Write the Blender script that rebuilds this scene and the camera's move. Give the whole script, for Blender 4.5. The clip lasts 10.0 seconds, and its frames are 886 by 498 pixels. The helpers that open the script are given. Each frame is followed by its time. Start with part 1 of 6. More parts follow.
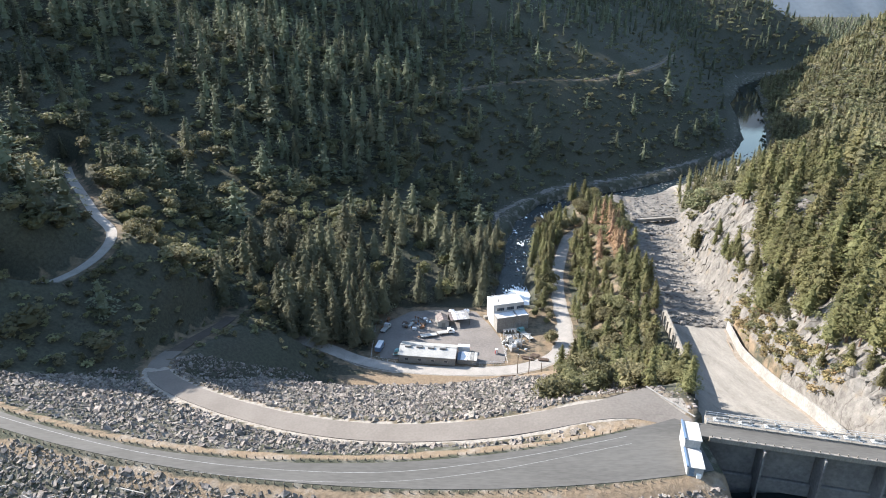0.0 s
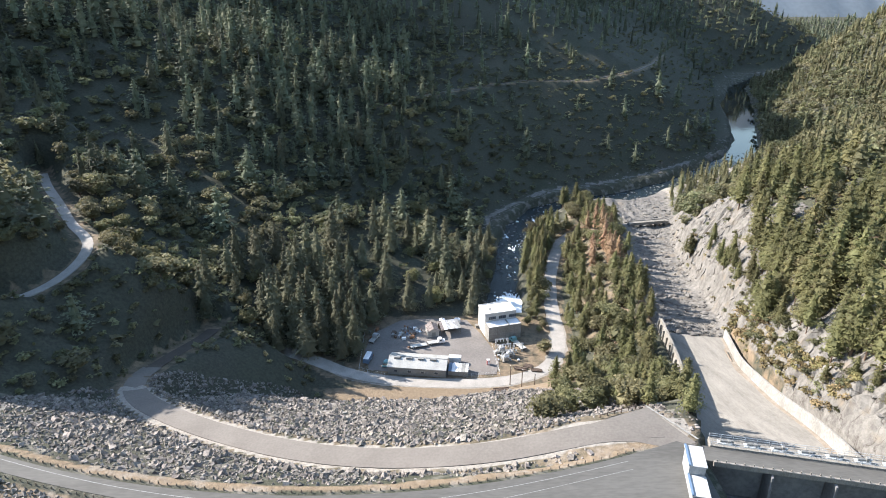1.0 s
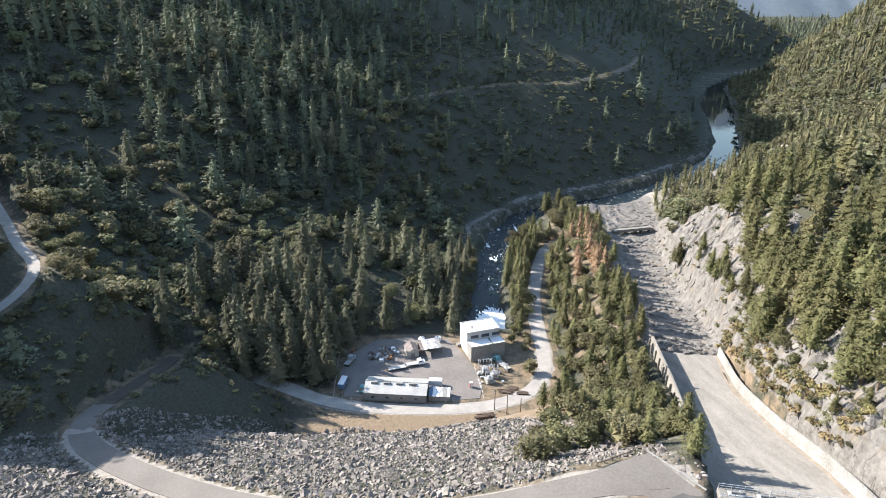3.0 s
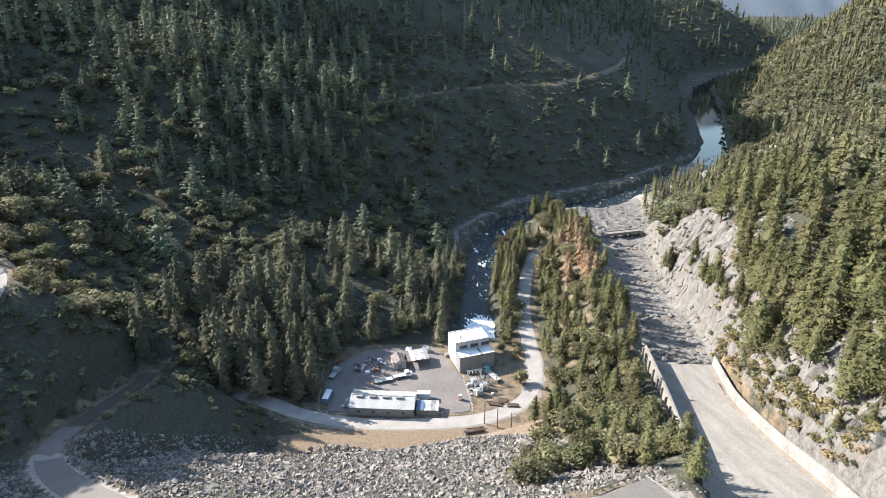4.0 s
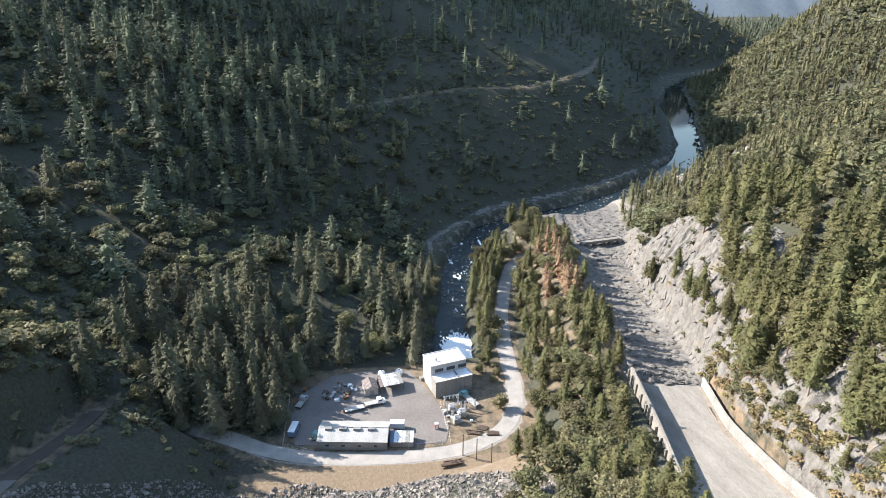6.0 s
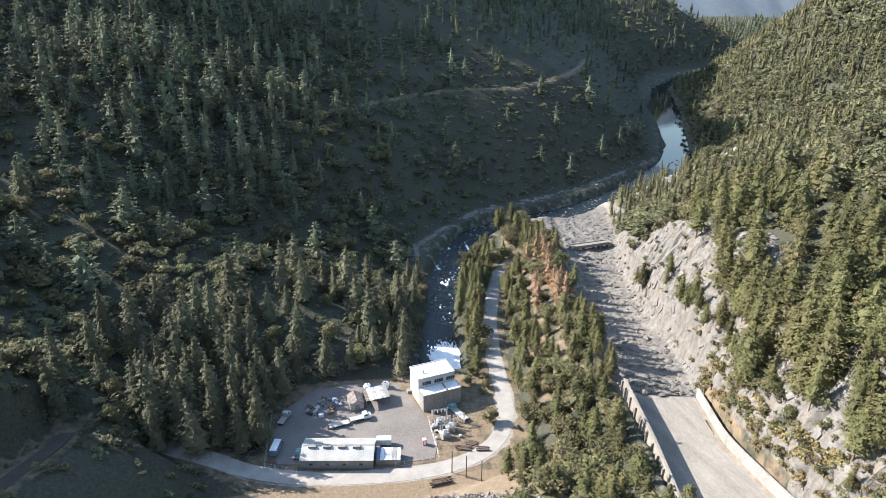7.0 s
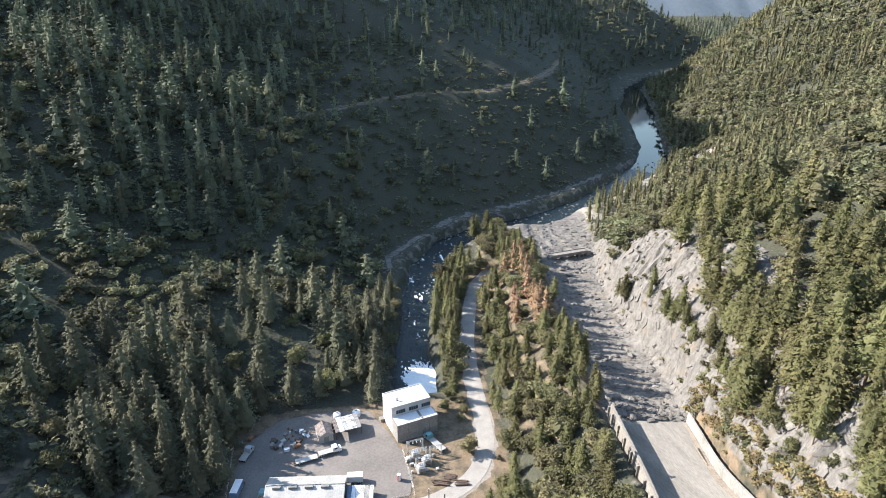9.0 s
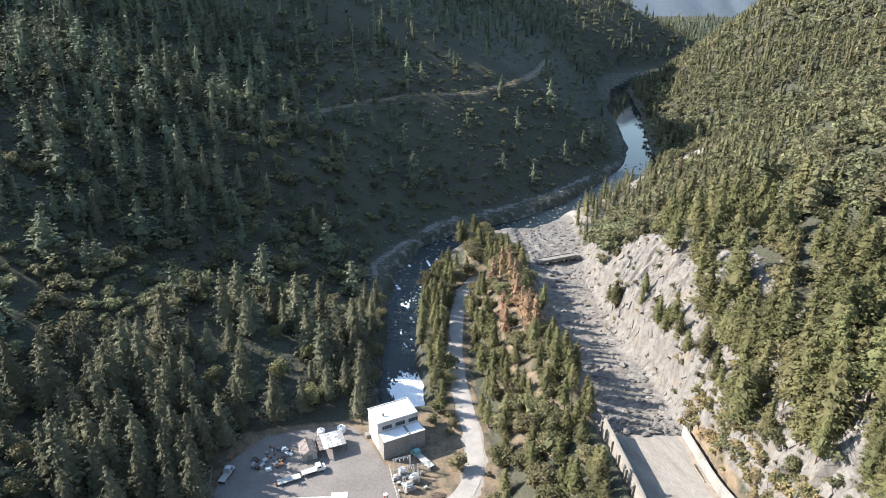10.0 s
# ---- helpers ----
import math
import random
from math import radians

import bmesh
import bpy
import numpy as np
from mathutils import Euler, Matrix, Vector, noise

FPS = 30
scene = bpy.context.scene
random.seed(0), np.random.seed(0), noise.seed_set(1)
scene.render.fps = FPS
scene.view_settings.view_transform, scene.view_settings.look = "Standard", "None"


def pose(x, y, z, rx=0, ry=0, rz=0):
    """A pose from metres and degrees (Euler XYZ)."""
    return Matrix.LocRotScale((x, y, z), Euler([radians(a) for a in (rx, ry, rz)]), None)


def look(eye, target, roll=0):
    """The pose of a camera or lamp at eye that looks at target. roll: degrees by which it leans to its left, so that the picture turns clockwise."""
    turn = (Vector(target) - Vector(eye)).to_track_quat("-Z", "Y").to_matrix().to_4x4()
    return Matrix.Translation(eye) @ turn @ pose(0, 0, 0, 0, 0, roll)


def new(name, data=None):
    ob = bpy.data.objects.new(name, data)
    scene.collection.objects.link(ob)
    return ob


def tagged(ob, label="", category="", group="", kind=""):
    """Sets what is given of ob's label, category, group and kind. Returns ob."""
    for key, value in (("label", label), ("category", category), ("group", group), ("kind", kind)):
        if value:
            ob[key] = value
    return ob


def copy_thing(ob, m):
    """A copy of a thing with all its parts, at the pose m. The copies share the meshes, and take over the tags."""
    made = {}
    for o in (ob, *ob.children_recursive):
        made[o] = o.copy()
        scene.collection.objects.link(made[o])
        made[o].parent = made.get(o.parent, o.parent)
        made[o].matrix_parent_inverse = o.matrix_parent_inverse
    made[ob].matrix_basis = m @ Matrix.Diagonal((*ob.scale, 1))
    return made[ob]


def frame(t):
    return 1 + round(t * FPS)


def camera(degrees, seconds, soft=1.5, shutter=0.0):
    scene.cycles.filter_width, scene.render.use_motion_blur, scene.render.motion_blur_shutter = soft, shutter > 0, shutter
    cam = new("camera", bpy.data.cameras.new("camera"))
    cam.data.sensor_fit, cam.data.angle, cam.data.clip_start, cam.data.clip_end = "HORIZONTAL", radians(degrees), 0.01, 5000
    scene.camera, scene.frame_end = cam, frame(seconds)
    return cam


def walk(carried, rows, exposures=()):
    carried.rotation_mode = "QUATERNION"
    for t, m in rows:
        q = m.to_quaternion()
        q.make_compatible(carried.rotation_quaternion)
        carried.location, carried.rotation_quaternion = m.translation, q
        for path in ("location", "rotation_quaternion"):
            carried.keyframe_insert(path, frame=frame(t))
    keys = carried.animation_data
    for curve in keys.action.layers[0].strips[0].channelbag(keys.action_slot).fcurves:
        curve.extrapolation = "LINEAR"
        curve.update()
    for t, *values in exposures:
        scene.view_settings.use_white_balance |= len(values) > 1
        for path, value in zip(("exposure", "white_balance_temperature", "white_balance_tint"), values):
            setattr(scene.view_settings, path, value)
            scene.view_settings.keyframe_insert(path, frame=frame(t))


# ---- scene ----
cam = camera(69.6, 10.0, 0.95)
METRES, EYE, TILT, LEAN, TURN = 85.0, 152.0, -23.3, 0.0, 0.0
ROWS = [
    (0.0, 0.0, 0.0, 0.0, 0.0, 0.0, -0.0),
    (0.5, 0.0016, 0.0469, 0.0195, -0.43, 0.01, 0.19),
    (1.0, 0.0032, 0.0937, 0.0393, -0.87, 0.01, 0.36),
    (1.5, 0.0057, 0.1402, 0.059, -1.29, 0.01, 0.55),
    (2.0, 0.0086, 0.1867, 0.0785, -1.72, 0.01, 0.73),
    (2.5, 0.0118, 0.233, 0.0979, -2.16, -0.0, 0.91),
    (4.0, 0.0252, 0.3719, 0.1543, -3.73, -0.02, 1.57),
    (4.5, 0.0305, 0.4179, 0.1738, -4.3, -0.02, 1.8),
    (5.0, 0.0361, 0.4639, 0.1927, -4.87, -0.03, 2.04),
    (5.5, 0.0425, 0.5096, 0.2118, -5.44, -0.03, 2.27),
    (7.0, 0.0647, 0.6455, 0.2717, -7.13, -0.13, 2.97),
    (7.5, 0.0728, 0.691, 0.2907, -7.7, -0.15, 3.19),
    (8.0, 0.0815, 0.7359, 0.31, -8.27, -0.19, 3.42),
    (8.5, 0.0908, 0.781, 0.3289, -8.84, -0.24, 3.65),
    (9.0, 0.1004, 0.8261, 0.3477, -9.41, -0.28, 3.88),
    (9.5, 0.1108, 0.8707, 0.3667, -9.98, -0.31, 4.11),
    (10.0, 0.121, 0.9131, 0.385, -10.56, -0.35, 4.35),
]
walk(cam, [(t, pose(0, 0, EYE, TILT, LEAN, TURN) @ pose(METRES * x, METRES * y, METRES * z, 90 + pitch, roll, yaw)) for t, x, y, z, yaw, pitch, roll in ROWS])

# ---- light ----
SUN_ELEV, SUN_AZ = 33.0, -64.0          # degrees; azimuth clockwise from +y
scene.view_settings.exposure = 1.68
world = bpy.data.worlds.new("sky")
scene.world = world
world.use_nodes = True
wn = world.node_tree
sky = wn.nodes.new("ShaderNodeTexSky")
sky.sky_type, sky.sun_disc = "NISHITA", False
sky.air_density, sky.dust_density, sky.ozone_density = 1.4, 0.7, 1.9
sky.sun_elevation, sky.sun_rotation = radians(SUN_ELEV), radians(SUN_AZ)
wn.links.new(sky.outputs[0], wn.nodes["Background"].inputs[0])
wn.nodes["Background"].inputs[1].default_value = 0.12
sun = new("sun", bpy.data.lights.new("sun", "SUN"))
sun.data.energy, sun.data.angle, sun.data.color = 4.8, radians(0.5), (1.0, 0.925, 0.85)
ca, sa = math.cos(radians(SUN_ELEV)), math.sin(radians(SUN_ELEV))
SUN_DIR = Vector((math.sin(radians(SUN_AZ)) * ca, math.cos(radians(SUN_AZ)) * ca, sa))
sun.matrix_world = look(SUN_DIR * 400, (0, 0, 0))

# ---- materials ----


def material(name, c1, c2, scale=1.0, rough=0.85, metal=0.0, bump=0.2, fine=6.0, vary="", amount=0.25, leaf=0.0, spec=0.3, stretch=(1, 1, 1)):
    """Two colours mixed by coarse and fine noise, with relief; vary: 'object' or 'tone' shifts the value of each thing."""
    m = bpy.data.materials.new(name)
    m.use_nodes = True
    nt = m.node_tree
    nodes, link = nt.nodes, nt.links.new
    p = nodes["Principled BSDF"]
    p.inputs["Roughness"].default_value, p.inputs["Metallic"].default_value = rough, metal
    p.inputs["Specular IOR Level"].default_value = spec
    co = nodes.new("ShaderNodeTexCoord")
    mp = nodes.new("ShaderNodeMapping")
    mp.inputs["Scale"].default_value = stretch
    link(co.outputs["Object"], mp.inputs[0])
    n1, n2 = nodes.new("ShaderNodeTexNoise"), nodes.new("ShaderNodeTexNoise")
    n1.inputs["Scale"].default_value, n2.inputs["Scale"].default_value = scale, scale * fine
    n1.inputs["Detail"].default_value, n2.inputs["Detail"].default_value = 5, 4
    link(mp.outputs[0], n1.inputs["Vector"]), link(mp.outputs[0], n2.inputs["Vector"])
    add = nodes.new("ShaderNodeMath")
    add.operation = "ADD"
    link(n1.outputs["Fac"], add.inputs[0]), link(n2.outputs["Fac"], add.inputs[1])
    ramp = nodes.new("ShaderNodeMapRange")
    ramp.inputs["From Min"].default_value, ramp.inputs["From Max"].default_value = 0.75, 1.25
    link(add.outputs[0], ramp.inputs["Value"])
    mix = nodes.new("ShaderNodeMix")
    mix.data_type = "RGBA"
    mix.inputs["A"].default_value, mix.inputs["B"].default_value = (*c1, 1), (*c2, 1)
    link(ramp.outputs[0], mix.inputs["Factor"])
    colour = mix.outputs["Result"]
    if vary:
        if vary == "object":
            src = nodes.new("ShaderNodeObjectInfo").outputs["Random"]
        elif vary == "island":
            src = nodes.new("ShaderNodeNewGeometry").outputs["Random Per Island"]
        else:
            at = nodes.new("ShaderNodeAttribute")
            at.attribute_name = "tone"
            src = at.outputs["Fac"]
        hsv = nodes.new("ShaderNodeHueSaturation")
        val, hue = nodes.new("ShaderNodeMapRange"), nodes.new("ShaderNodeMapRange")
        val.inputs["To Min"].default_value, val.inputs["To Max"].default_value = 1 - amount, 1 + amount
        hue.inputs["To Min"].default_value, hue.inputs["To Max"].default_value = 0.5 - 0.06 * amount, 0.5 + 0.05 * amount
        link(src, val.inputs["Value"]), link(val.outputs[0], hsv.inputs["Value"])
        scr = nodes.new("ShaderNodeMath")
        scr.operation = "MULTIPLY_ADD"
        scr.inputs[1].default_value, scr.inputs[2].default_value = 7.31, 0.0
        frc = nodes.new("ShaderNodeMath")
        frc.operation = "FRACT"
        link(src, scr.inputs[0]), link(scr.outputs[0], frc.inputs[0]), link(frc.outputs[0], hue.inputs["Value"])
        link(hue.outputs[0], hsv.inputs["Hue"]), link(colour, hsv.inputs["Color"])
        colour = hsv.outputs["Color"]
    link(colour, p.inputs["Base Color"])
    if bump:
        b = nodes.new("ShaderNodeBump")
        b.inputs["Strength"].default_value, b.inputs["Distance"].default_value = bump, 0.3 / scale / fine
        link(n2.outputs["Fac"], b.inputs["Height"]), link(b.outputs[0], p.inputs["Normal"])
    if leaf:
        tr, ms = nodes.new("ShaderNodeBsdfTranslucent"), nodes.new("ShaderNodeMixShader")
        ms.inputs[0].default_value = leaf
        link(colour, tr.inputs["Color"]), link(p.outputs[0], ms.inputs[1]), link(tr.outputs[0], ms.inputs[2])
        link(ms.outputs[0], nodes["Material Output"].inputs["Surface"])
    return m


FIR, PINE, OAK = ((0.102, 0.118, 0.078), (0.172, 0.19, 0.126)), ((0.108, 0.11, 0.049), (0.186, 0.178, 0.079)), ((0.113, 0.109, 0.056), (0.19, 0.177, 0.09))
M = {
    "fir": material("fir_needles", (0.112, 0.117, 0.074), (0.188, 0.186, 0.116), 0.5, 0.75, bump=0, vary="object", amount=0.3, leaf=0.4),
    "pine": material("pine_needles", *PINE, 0.5, 0.75, bump=0, vary="object", amount=0.3, leaf=0.4),
    "oak": material("oak_leaves", *OAK, 0.5, 0.7, bump=0, vary="object", amount=0.35, leaf=0.4),
    # massed foliage is bluer than single trees: distance haze put into the colour
    "fir_far": material("fir_needles_massed", *FIR, 0.05, 0.75, bump=0, vary="tone", amount=0.4, leaf=0.4),
    "pine_far": material("pine_needles_massed", (0.114, 0.114, 0.062), (0.195, 0.187, 0.1), 0.05, 0.75, bump=0, vary="tone", amount=0.35, leaf=0.4),
    "oak_far": material("oak_leaves_massed", (0.109, 0.112, 0.061), (0.184, 0.181, 0.097), 0.05, 0.7, bump=0, vary="tone", amount=0.45, leaf=0.4),
    "dry_shrub": material("dry_shrub_leaves", (0.135, 0.115, 0.052), (0.215, 0.175, 0.085), 0.3, 0.8, bump=0, vary="tone", amount=0.4, leaf=0.2),
    "dead": material("dead_needles", (0.2, 0.125, 0.075), (0.3, 0.2, 0.125), 0.5, 0.85, bump=0, vary="object", amount=0.2, leaf=0.1),
    "bark": material("bark", (0.09, 0.06, 0.045), (0.17, 0.12, 0.085), 1.5, 0.9, bump=0.5),
    "snag": material("grey_dead_wood", (0.3, 0.28, 0.25), (0.45, 0.42, 0.38), 1.5, 0.9),
    "dead_trunk": material("silvered_dead_trunk", (0.12, 0.11, 0.1), (0.22, 0.2, 0.18), 0.8, 0.9, bump=0.3),
    "riprap": material("quarried_rock", (0.095, 0.085, 0.075), (0.235, 0.213, 0.19), 0.5, 0.9, bump=0.4, vary="tone", amount=0.4),
    "boulder": material("loose_boulder", (0.095, 0.085, 0.075), (0.235, 0.213, 0.19), 0.5, 0.9, bump=0.4, vary="object", amount=0.4),
    "granite": material("granite_boulder", (0.095, 0.089, 0.082), (0.182, 0.173, 0.16), 0.4, 0.9, bump=0.5, vary="tone", amount=0.16),
    "asphalt": material("worn_asphalt", (0.072, 0.07, 0.065), (0.103, 0.1, 0.093), 0.1, 0.85, bump=0.12, fine=14, stretch=(0.35, 1.6, 1)),
    "old_asphalt": material("dusty_asphalt", (0.117, 0.105, 0.094), (0.152, 0.138, 0.124), 0.12, 0.9, bump=0.15, fine=14),
    "gravel": material("gravel_track", (0.22, 0.208, 0.19), (0.32, 0.3, 0.275), 0.25, 0.95, bump=0.3, fine=12),
    "dirt": material("trodden_dirt", (0.055, 0.046, 0.038), (0.085, 0.07, 0.057), 0.2, 0.95, bump=0.3, fine=12),
    "yard": material("yard_gravel", (0.125, 0.114, 0.106), (0.175, 0.16, 0.148), 0.1, 0.95, bump=0.2, fine=12),
    "paint_line": material("road_paint", (0.15, 0.15, 0.147), (0.27, 0.27, 0.265), 1.2, 0.7, bump=0.1),
    "concrete": material("weathered_concrete", (0.15, 0.14, 0.124), (0.245, 0.23, 0.205), 0.16, 0.9, bump=0.04, fine=10, stretch=(2.2, 0.3, 1)),
    "pale_concrete": material("pale_concrete", (0.165, 0.16, 0.148), (0.29, 0.283, 0.265), 0.15, 0.9, bump=0.15, fine=10),
    "dark_concrete": material("dark_grey_concrete", (0.11, 0.11, 0.115), (0.18, 0.18, 0.18), 0.12, 0.85, bump=0.2, fine=10),
    "white_wall": material("white_render", (0.38, 0.38, 0.37), (0.49, 0.49, 0.475), 0.3, 0.85, bump=0.08, fine=10),
    "house_wall": material("grey_white_render", (0.24, 0.25, 0.26), (0.34, 0.35, 0.36), 0.5, 0.85, bump=0.08, fine=8),
    "roof_slab": material("grey_white_roof_slab", (0.36, 0.36, 0.36), (0.45, 0.45, 0.45), 0.5, 0.8, bump=0.05, fine=8),
    "white_roof": material("white_roofing", (0.6, 0.61, 0.62), (0.72, 0.72, 0.73), 0.25, 0.6, bump=0.05),
    "sheet": material("galvanised_sheet", (0.3, 0.3, 0.285), (0.42, 0.415, 0.39), 0.3, 0.5, metal=0.25, bump=0.1),
    "sheet_dark": material("weathered_sheet", (0.17, 0.17, 0.165), (0.25, 0.25, 0.24), 0.3, 0.6, metal=0.2, bump=0.1),
    "steel": material("galvanised_steel", (0.42, 0.43, 0.44), (0.58, 0.59, 0.6), 1.0, 0.5, metal=0.5, bump=0.05),
    "grey_paint": material("grey_machine_paint", (0.3, 0.32, 0.33), (0.42, 0.44, 0.45), 1.0, 0.55, bump=0.05),
    "white_paint": material("white_vehicle_paint", (0.7, 0.7, 0.7), (0.8, 0.8, 0.8), 0.7, 0.35, bump=0),
    "teal_paint": material("teal_vehicle_paint", (0.14, 0.29, 0.3), (0.19, 0.35, 0.36), 0.7, 0.4, bump=0),
    "blue_paint_and_shade": material("blue_paint_and_roof_shade", (0.1, 0.155, 0.23), (0.14, 0.2, 0.29), 0.7, 0.5, bump=0),
    "red_paint": material("red_paint", (0.33, 0.05, 0.04), (0.42, 0.08, 0.06), 0.7, 0.5, bump=0),
    "brown_roof": material("brown_roofing", (0.07, 0.055, 0.05), (0.24, 0.21, 0.2), 0.9, 0.85, bump=0.2),
    "patched_roof": material("patched_roofing", (0.42, 0.46, 0.5), (0.13, 0.1, 0.085), 0.7, 0.6, bump=0.15, fine=3),
    "rubber": material("tyre_rubber", (0.02, 0.02, 0.02), (0.035, 0.035, 0.035), 2, 0.9, bump=0),
    "glass": material("dark_window_glass", (0.03, 0.04, 0.05), (0.04, 0.05, 0.06), 1, 0.08, bump=0, spec=0.6),
    "silt": material("brown_silt", (0.14, 0.115, 0.09), (0.23, 0.2, 0.165), 0.4, 0.95, bump=0.3),
    "guard": material("weathered_timber", (0.14, 0.11, 0.085), (0.22, 0.18, 0.14), 1.5, 0.9, bump=0.2),
    "pole": material("treated_pole", (0.07, 0.05, 0.04), (0.12, 0.09, 0.07), 1.5, 0.9, bump=0.3),
    "rust": material("rusty_steel", (0.16, 0.08, 0.045), (0.26, 0.14, 0.08), 1.2, 0.85, bump=0.2),
}


def water_material(name, rough, waves, size):
    m = bpy.data.materials.new(name)
    m.use_nodes = True
    nt = m.node_tree
    p = nt.nodes["Principled BSDF"]
    p.inputs["Base Color"].default_value = (0.008, 0.014, 0.016, 1)
    p.inputs["Roughness"].default_value, p.inputs["IOR"].default_value = rough, 1.33
    n, b = nt.nodes.new("ShaderNodeTexNoise"), nt.nodes.new("ShaderNodeBump")
    n.inputs["Scale"].default_value, n.inputs["Detail"].default_value = size, 4
    co = nt.nodes.new("ShaderNodeTexCoord")
    nt.links.new(co.outputs["Object"], n.inputs["Vector"])
    b.inputs["Strength"].default_value, b.inputs["Distance"].default_value = waves, 0.3
    nt.links.new(n.outputs["Fac"], b.inputs["Height"]), nt.links.new(b.outputs[0], p.inputs["Normal"])
    return m


def terrain_material():
    """Forest soil, broken granite, gravel and dry grass, shared out by where each lies on the plan."""
    m = bpy.data.materials.new("hillside_ground")
    m.use_nodes = True
    nt = m.node_tree
    nodes, link = nt.nodes, nt.links.new
    p = nodes["Principled BSDF"]
    p.inputs["Roughness"].default_value, p.inputs["Specular IOR Level"].default_value = 0.95, 0.15
    co = nodes.new("ShaderNodeTexCoord").outputs["Object"]

    def noise_at(scale, detail=5, rough=0.55):
        n = nodes.new("ShaderNodeTexNoise")
        n.inputs["Scale"].default_value, n.inputs["Detail"].default_value, n.inputs["Roughness"].default_value = scale, detail, rough
        link(co, n.inputs["Vector"])
        return n.outputs["Fac"]

    def blend(fac, a, b):
        x = nodes.new("ShaderNodeMix")
        x.data_type = "RGBA"
        link(fac, x.inputs["Factor"])
        for socket, v in (("A", a), ("B", b)):
            if isinstance(v, tuple):
                x.inputs[socket].default_value = (*v, 1)
            else:
                link(v, x.inputs[socket])
        return x.outputs["Result"]

    def span(v, lo, hi):
        r = nodes.new("ShaderNodeMapRange")
        r.inputs["From Min"].default_value, r.inputs["From Max"].default_value = lo, hi
        link(v, r.inputs["Value"])
        return r.outputs[0]

    def mask(name, soft=0.6):
        a = nodes.new("ShaderNodeAttribute")
        a.attribute_name = name
        s = nodes.new("ShaderNodeMath")
        s.operation = "MULTIPLY_ADD"
        s.inputs[1].default_value = soft
        link(noise_at(0.22, 6), s.inputs[0]), link(a.outputs["Fac"], s.inputs[2])
        return span(s.outputs[0], 0.5 + soft * 0.35, 0.5 + soft * 0.65)

    coarse, fine = noise_at(0.03), noise_at(0.9, 6, 0.7)
    soil = blend(span(fine, 0.35, 0.65), (0.038, 0.04, 0.031), (0.076, 0.074, 0.057))
    grass = blend(span(fine, 0.3, 0.7), (0.14, 0.106, 0.074), (0.225, 0.174, 0.12))
    gravel = blend(span(fine, 0.3, 0.7), (0.19, 0.172, 0.15), (0.3, 0.28, 0.25))
    rock = blend(span(noise_at(0.3, 9, 0.8), 0.38, 0.6), (0.098, 0.092, 0.085), (0.19, 0.181, 0.167))
    def across(direction):
        v = nodes.new("ShaderNodeVectorMath")
        v.operation = "DOT_PRODUCT"
        v.inputs[1].default_value = direction
        link(co, v.inputs[0])
        return v.outputs["Value"]

    # thin dark joints that follow the slant of the ledges
    for lines, thin in ((((0.06, 0.2, 0.0), (0.05, -0.015, 0.06)), 0.014),):
        xyz = nodes.new("ShaderNodeCombineXYZ")
        link(across(lines[0]), xyz.inputs[0]), link(across(lines[1]), xyz.inputs[1])
        n = nodes.new("ShaderNodeTexNoise")
        n.inputs["Scale"].default_value, n.inputs["Detail"].default_value, n.inputs["Roughness"].default_value = 1.0, 3, 0.5
        link(xyz.outputs[0], n.inputs["Vector"])
        off, size = nodes.new("ShaderNodeMath"), nodes.new("ShaderNodeMath")
        off.operation, size.operation = "SUBTRACT", "ABSOLUTE"
        off.inputs[1].default_value = 0.5
        link(n.outputs["Fac"], off.inputs[0]), link(off.outputs[0], size.inputs[0])
        rock = blend(span(size.outputs[0], 0.0, thin), (0.07, 0.062, 0.055), rock)
    rock = blend(span(noise_at(0.11, 5), 0.58, 0.72), rock, (0.17, 0.145, 0.115))
    c = blend(span(coarse, 0.35, 0.65), soil, blend(span(fine, 0.3, 0.6), (0.032, 0.038, 0.027), (0.064, 0.066, 0.047)))
    c = blend(mask("grass"), c, grass)
    c = blend(mask("gravel", 0.3), c, gravel)
    c = blend(mask("rock"), c, rock)
    link(c, p.inputs["Base Color"])
    b = nodes.new("ShaderNodeBump")
    b.inputs["Strength"].default_value, b.inputs["Distance"].default_value = 0.6, 0.8
    link(noise_at(0.7, 8, 0.7), b.inputs["Height"]), link(b.outputs[0], p.inputs["Normal"])
    return m


M["water"], M["rough_water"] = water_material("river_water", 0.03, 0.06, 0.35), water_material("rapid_water", 0.25, 1.0, 0.9)
M["terrain"] = terrain_material()

# ---- plan ----
rng = np.random.default_rng(7)
WATER = -5.5
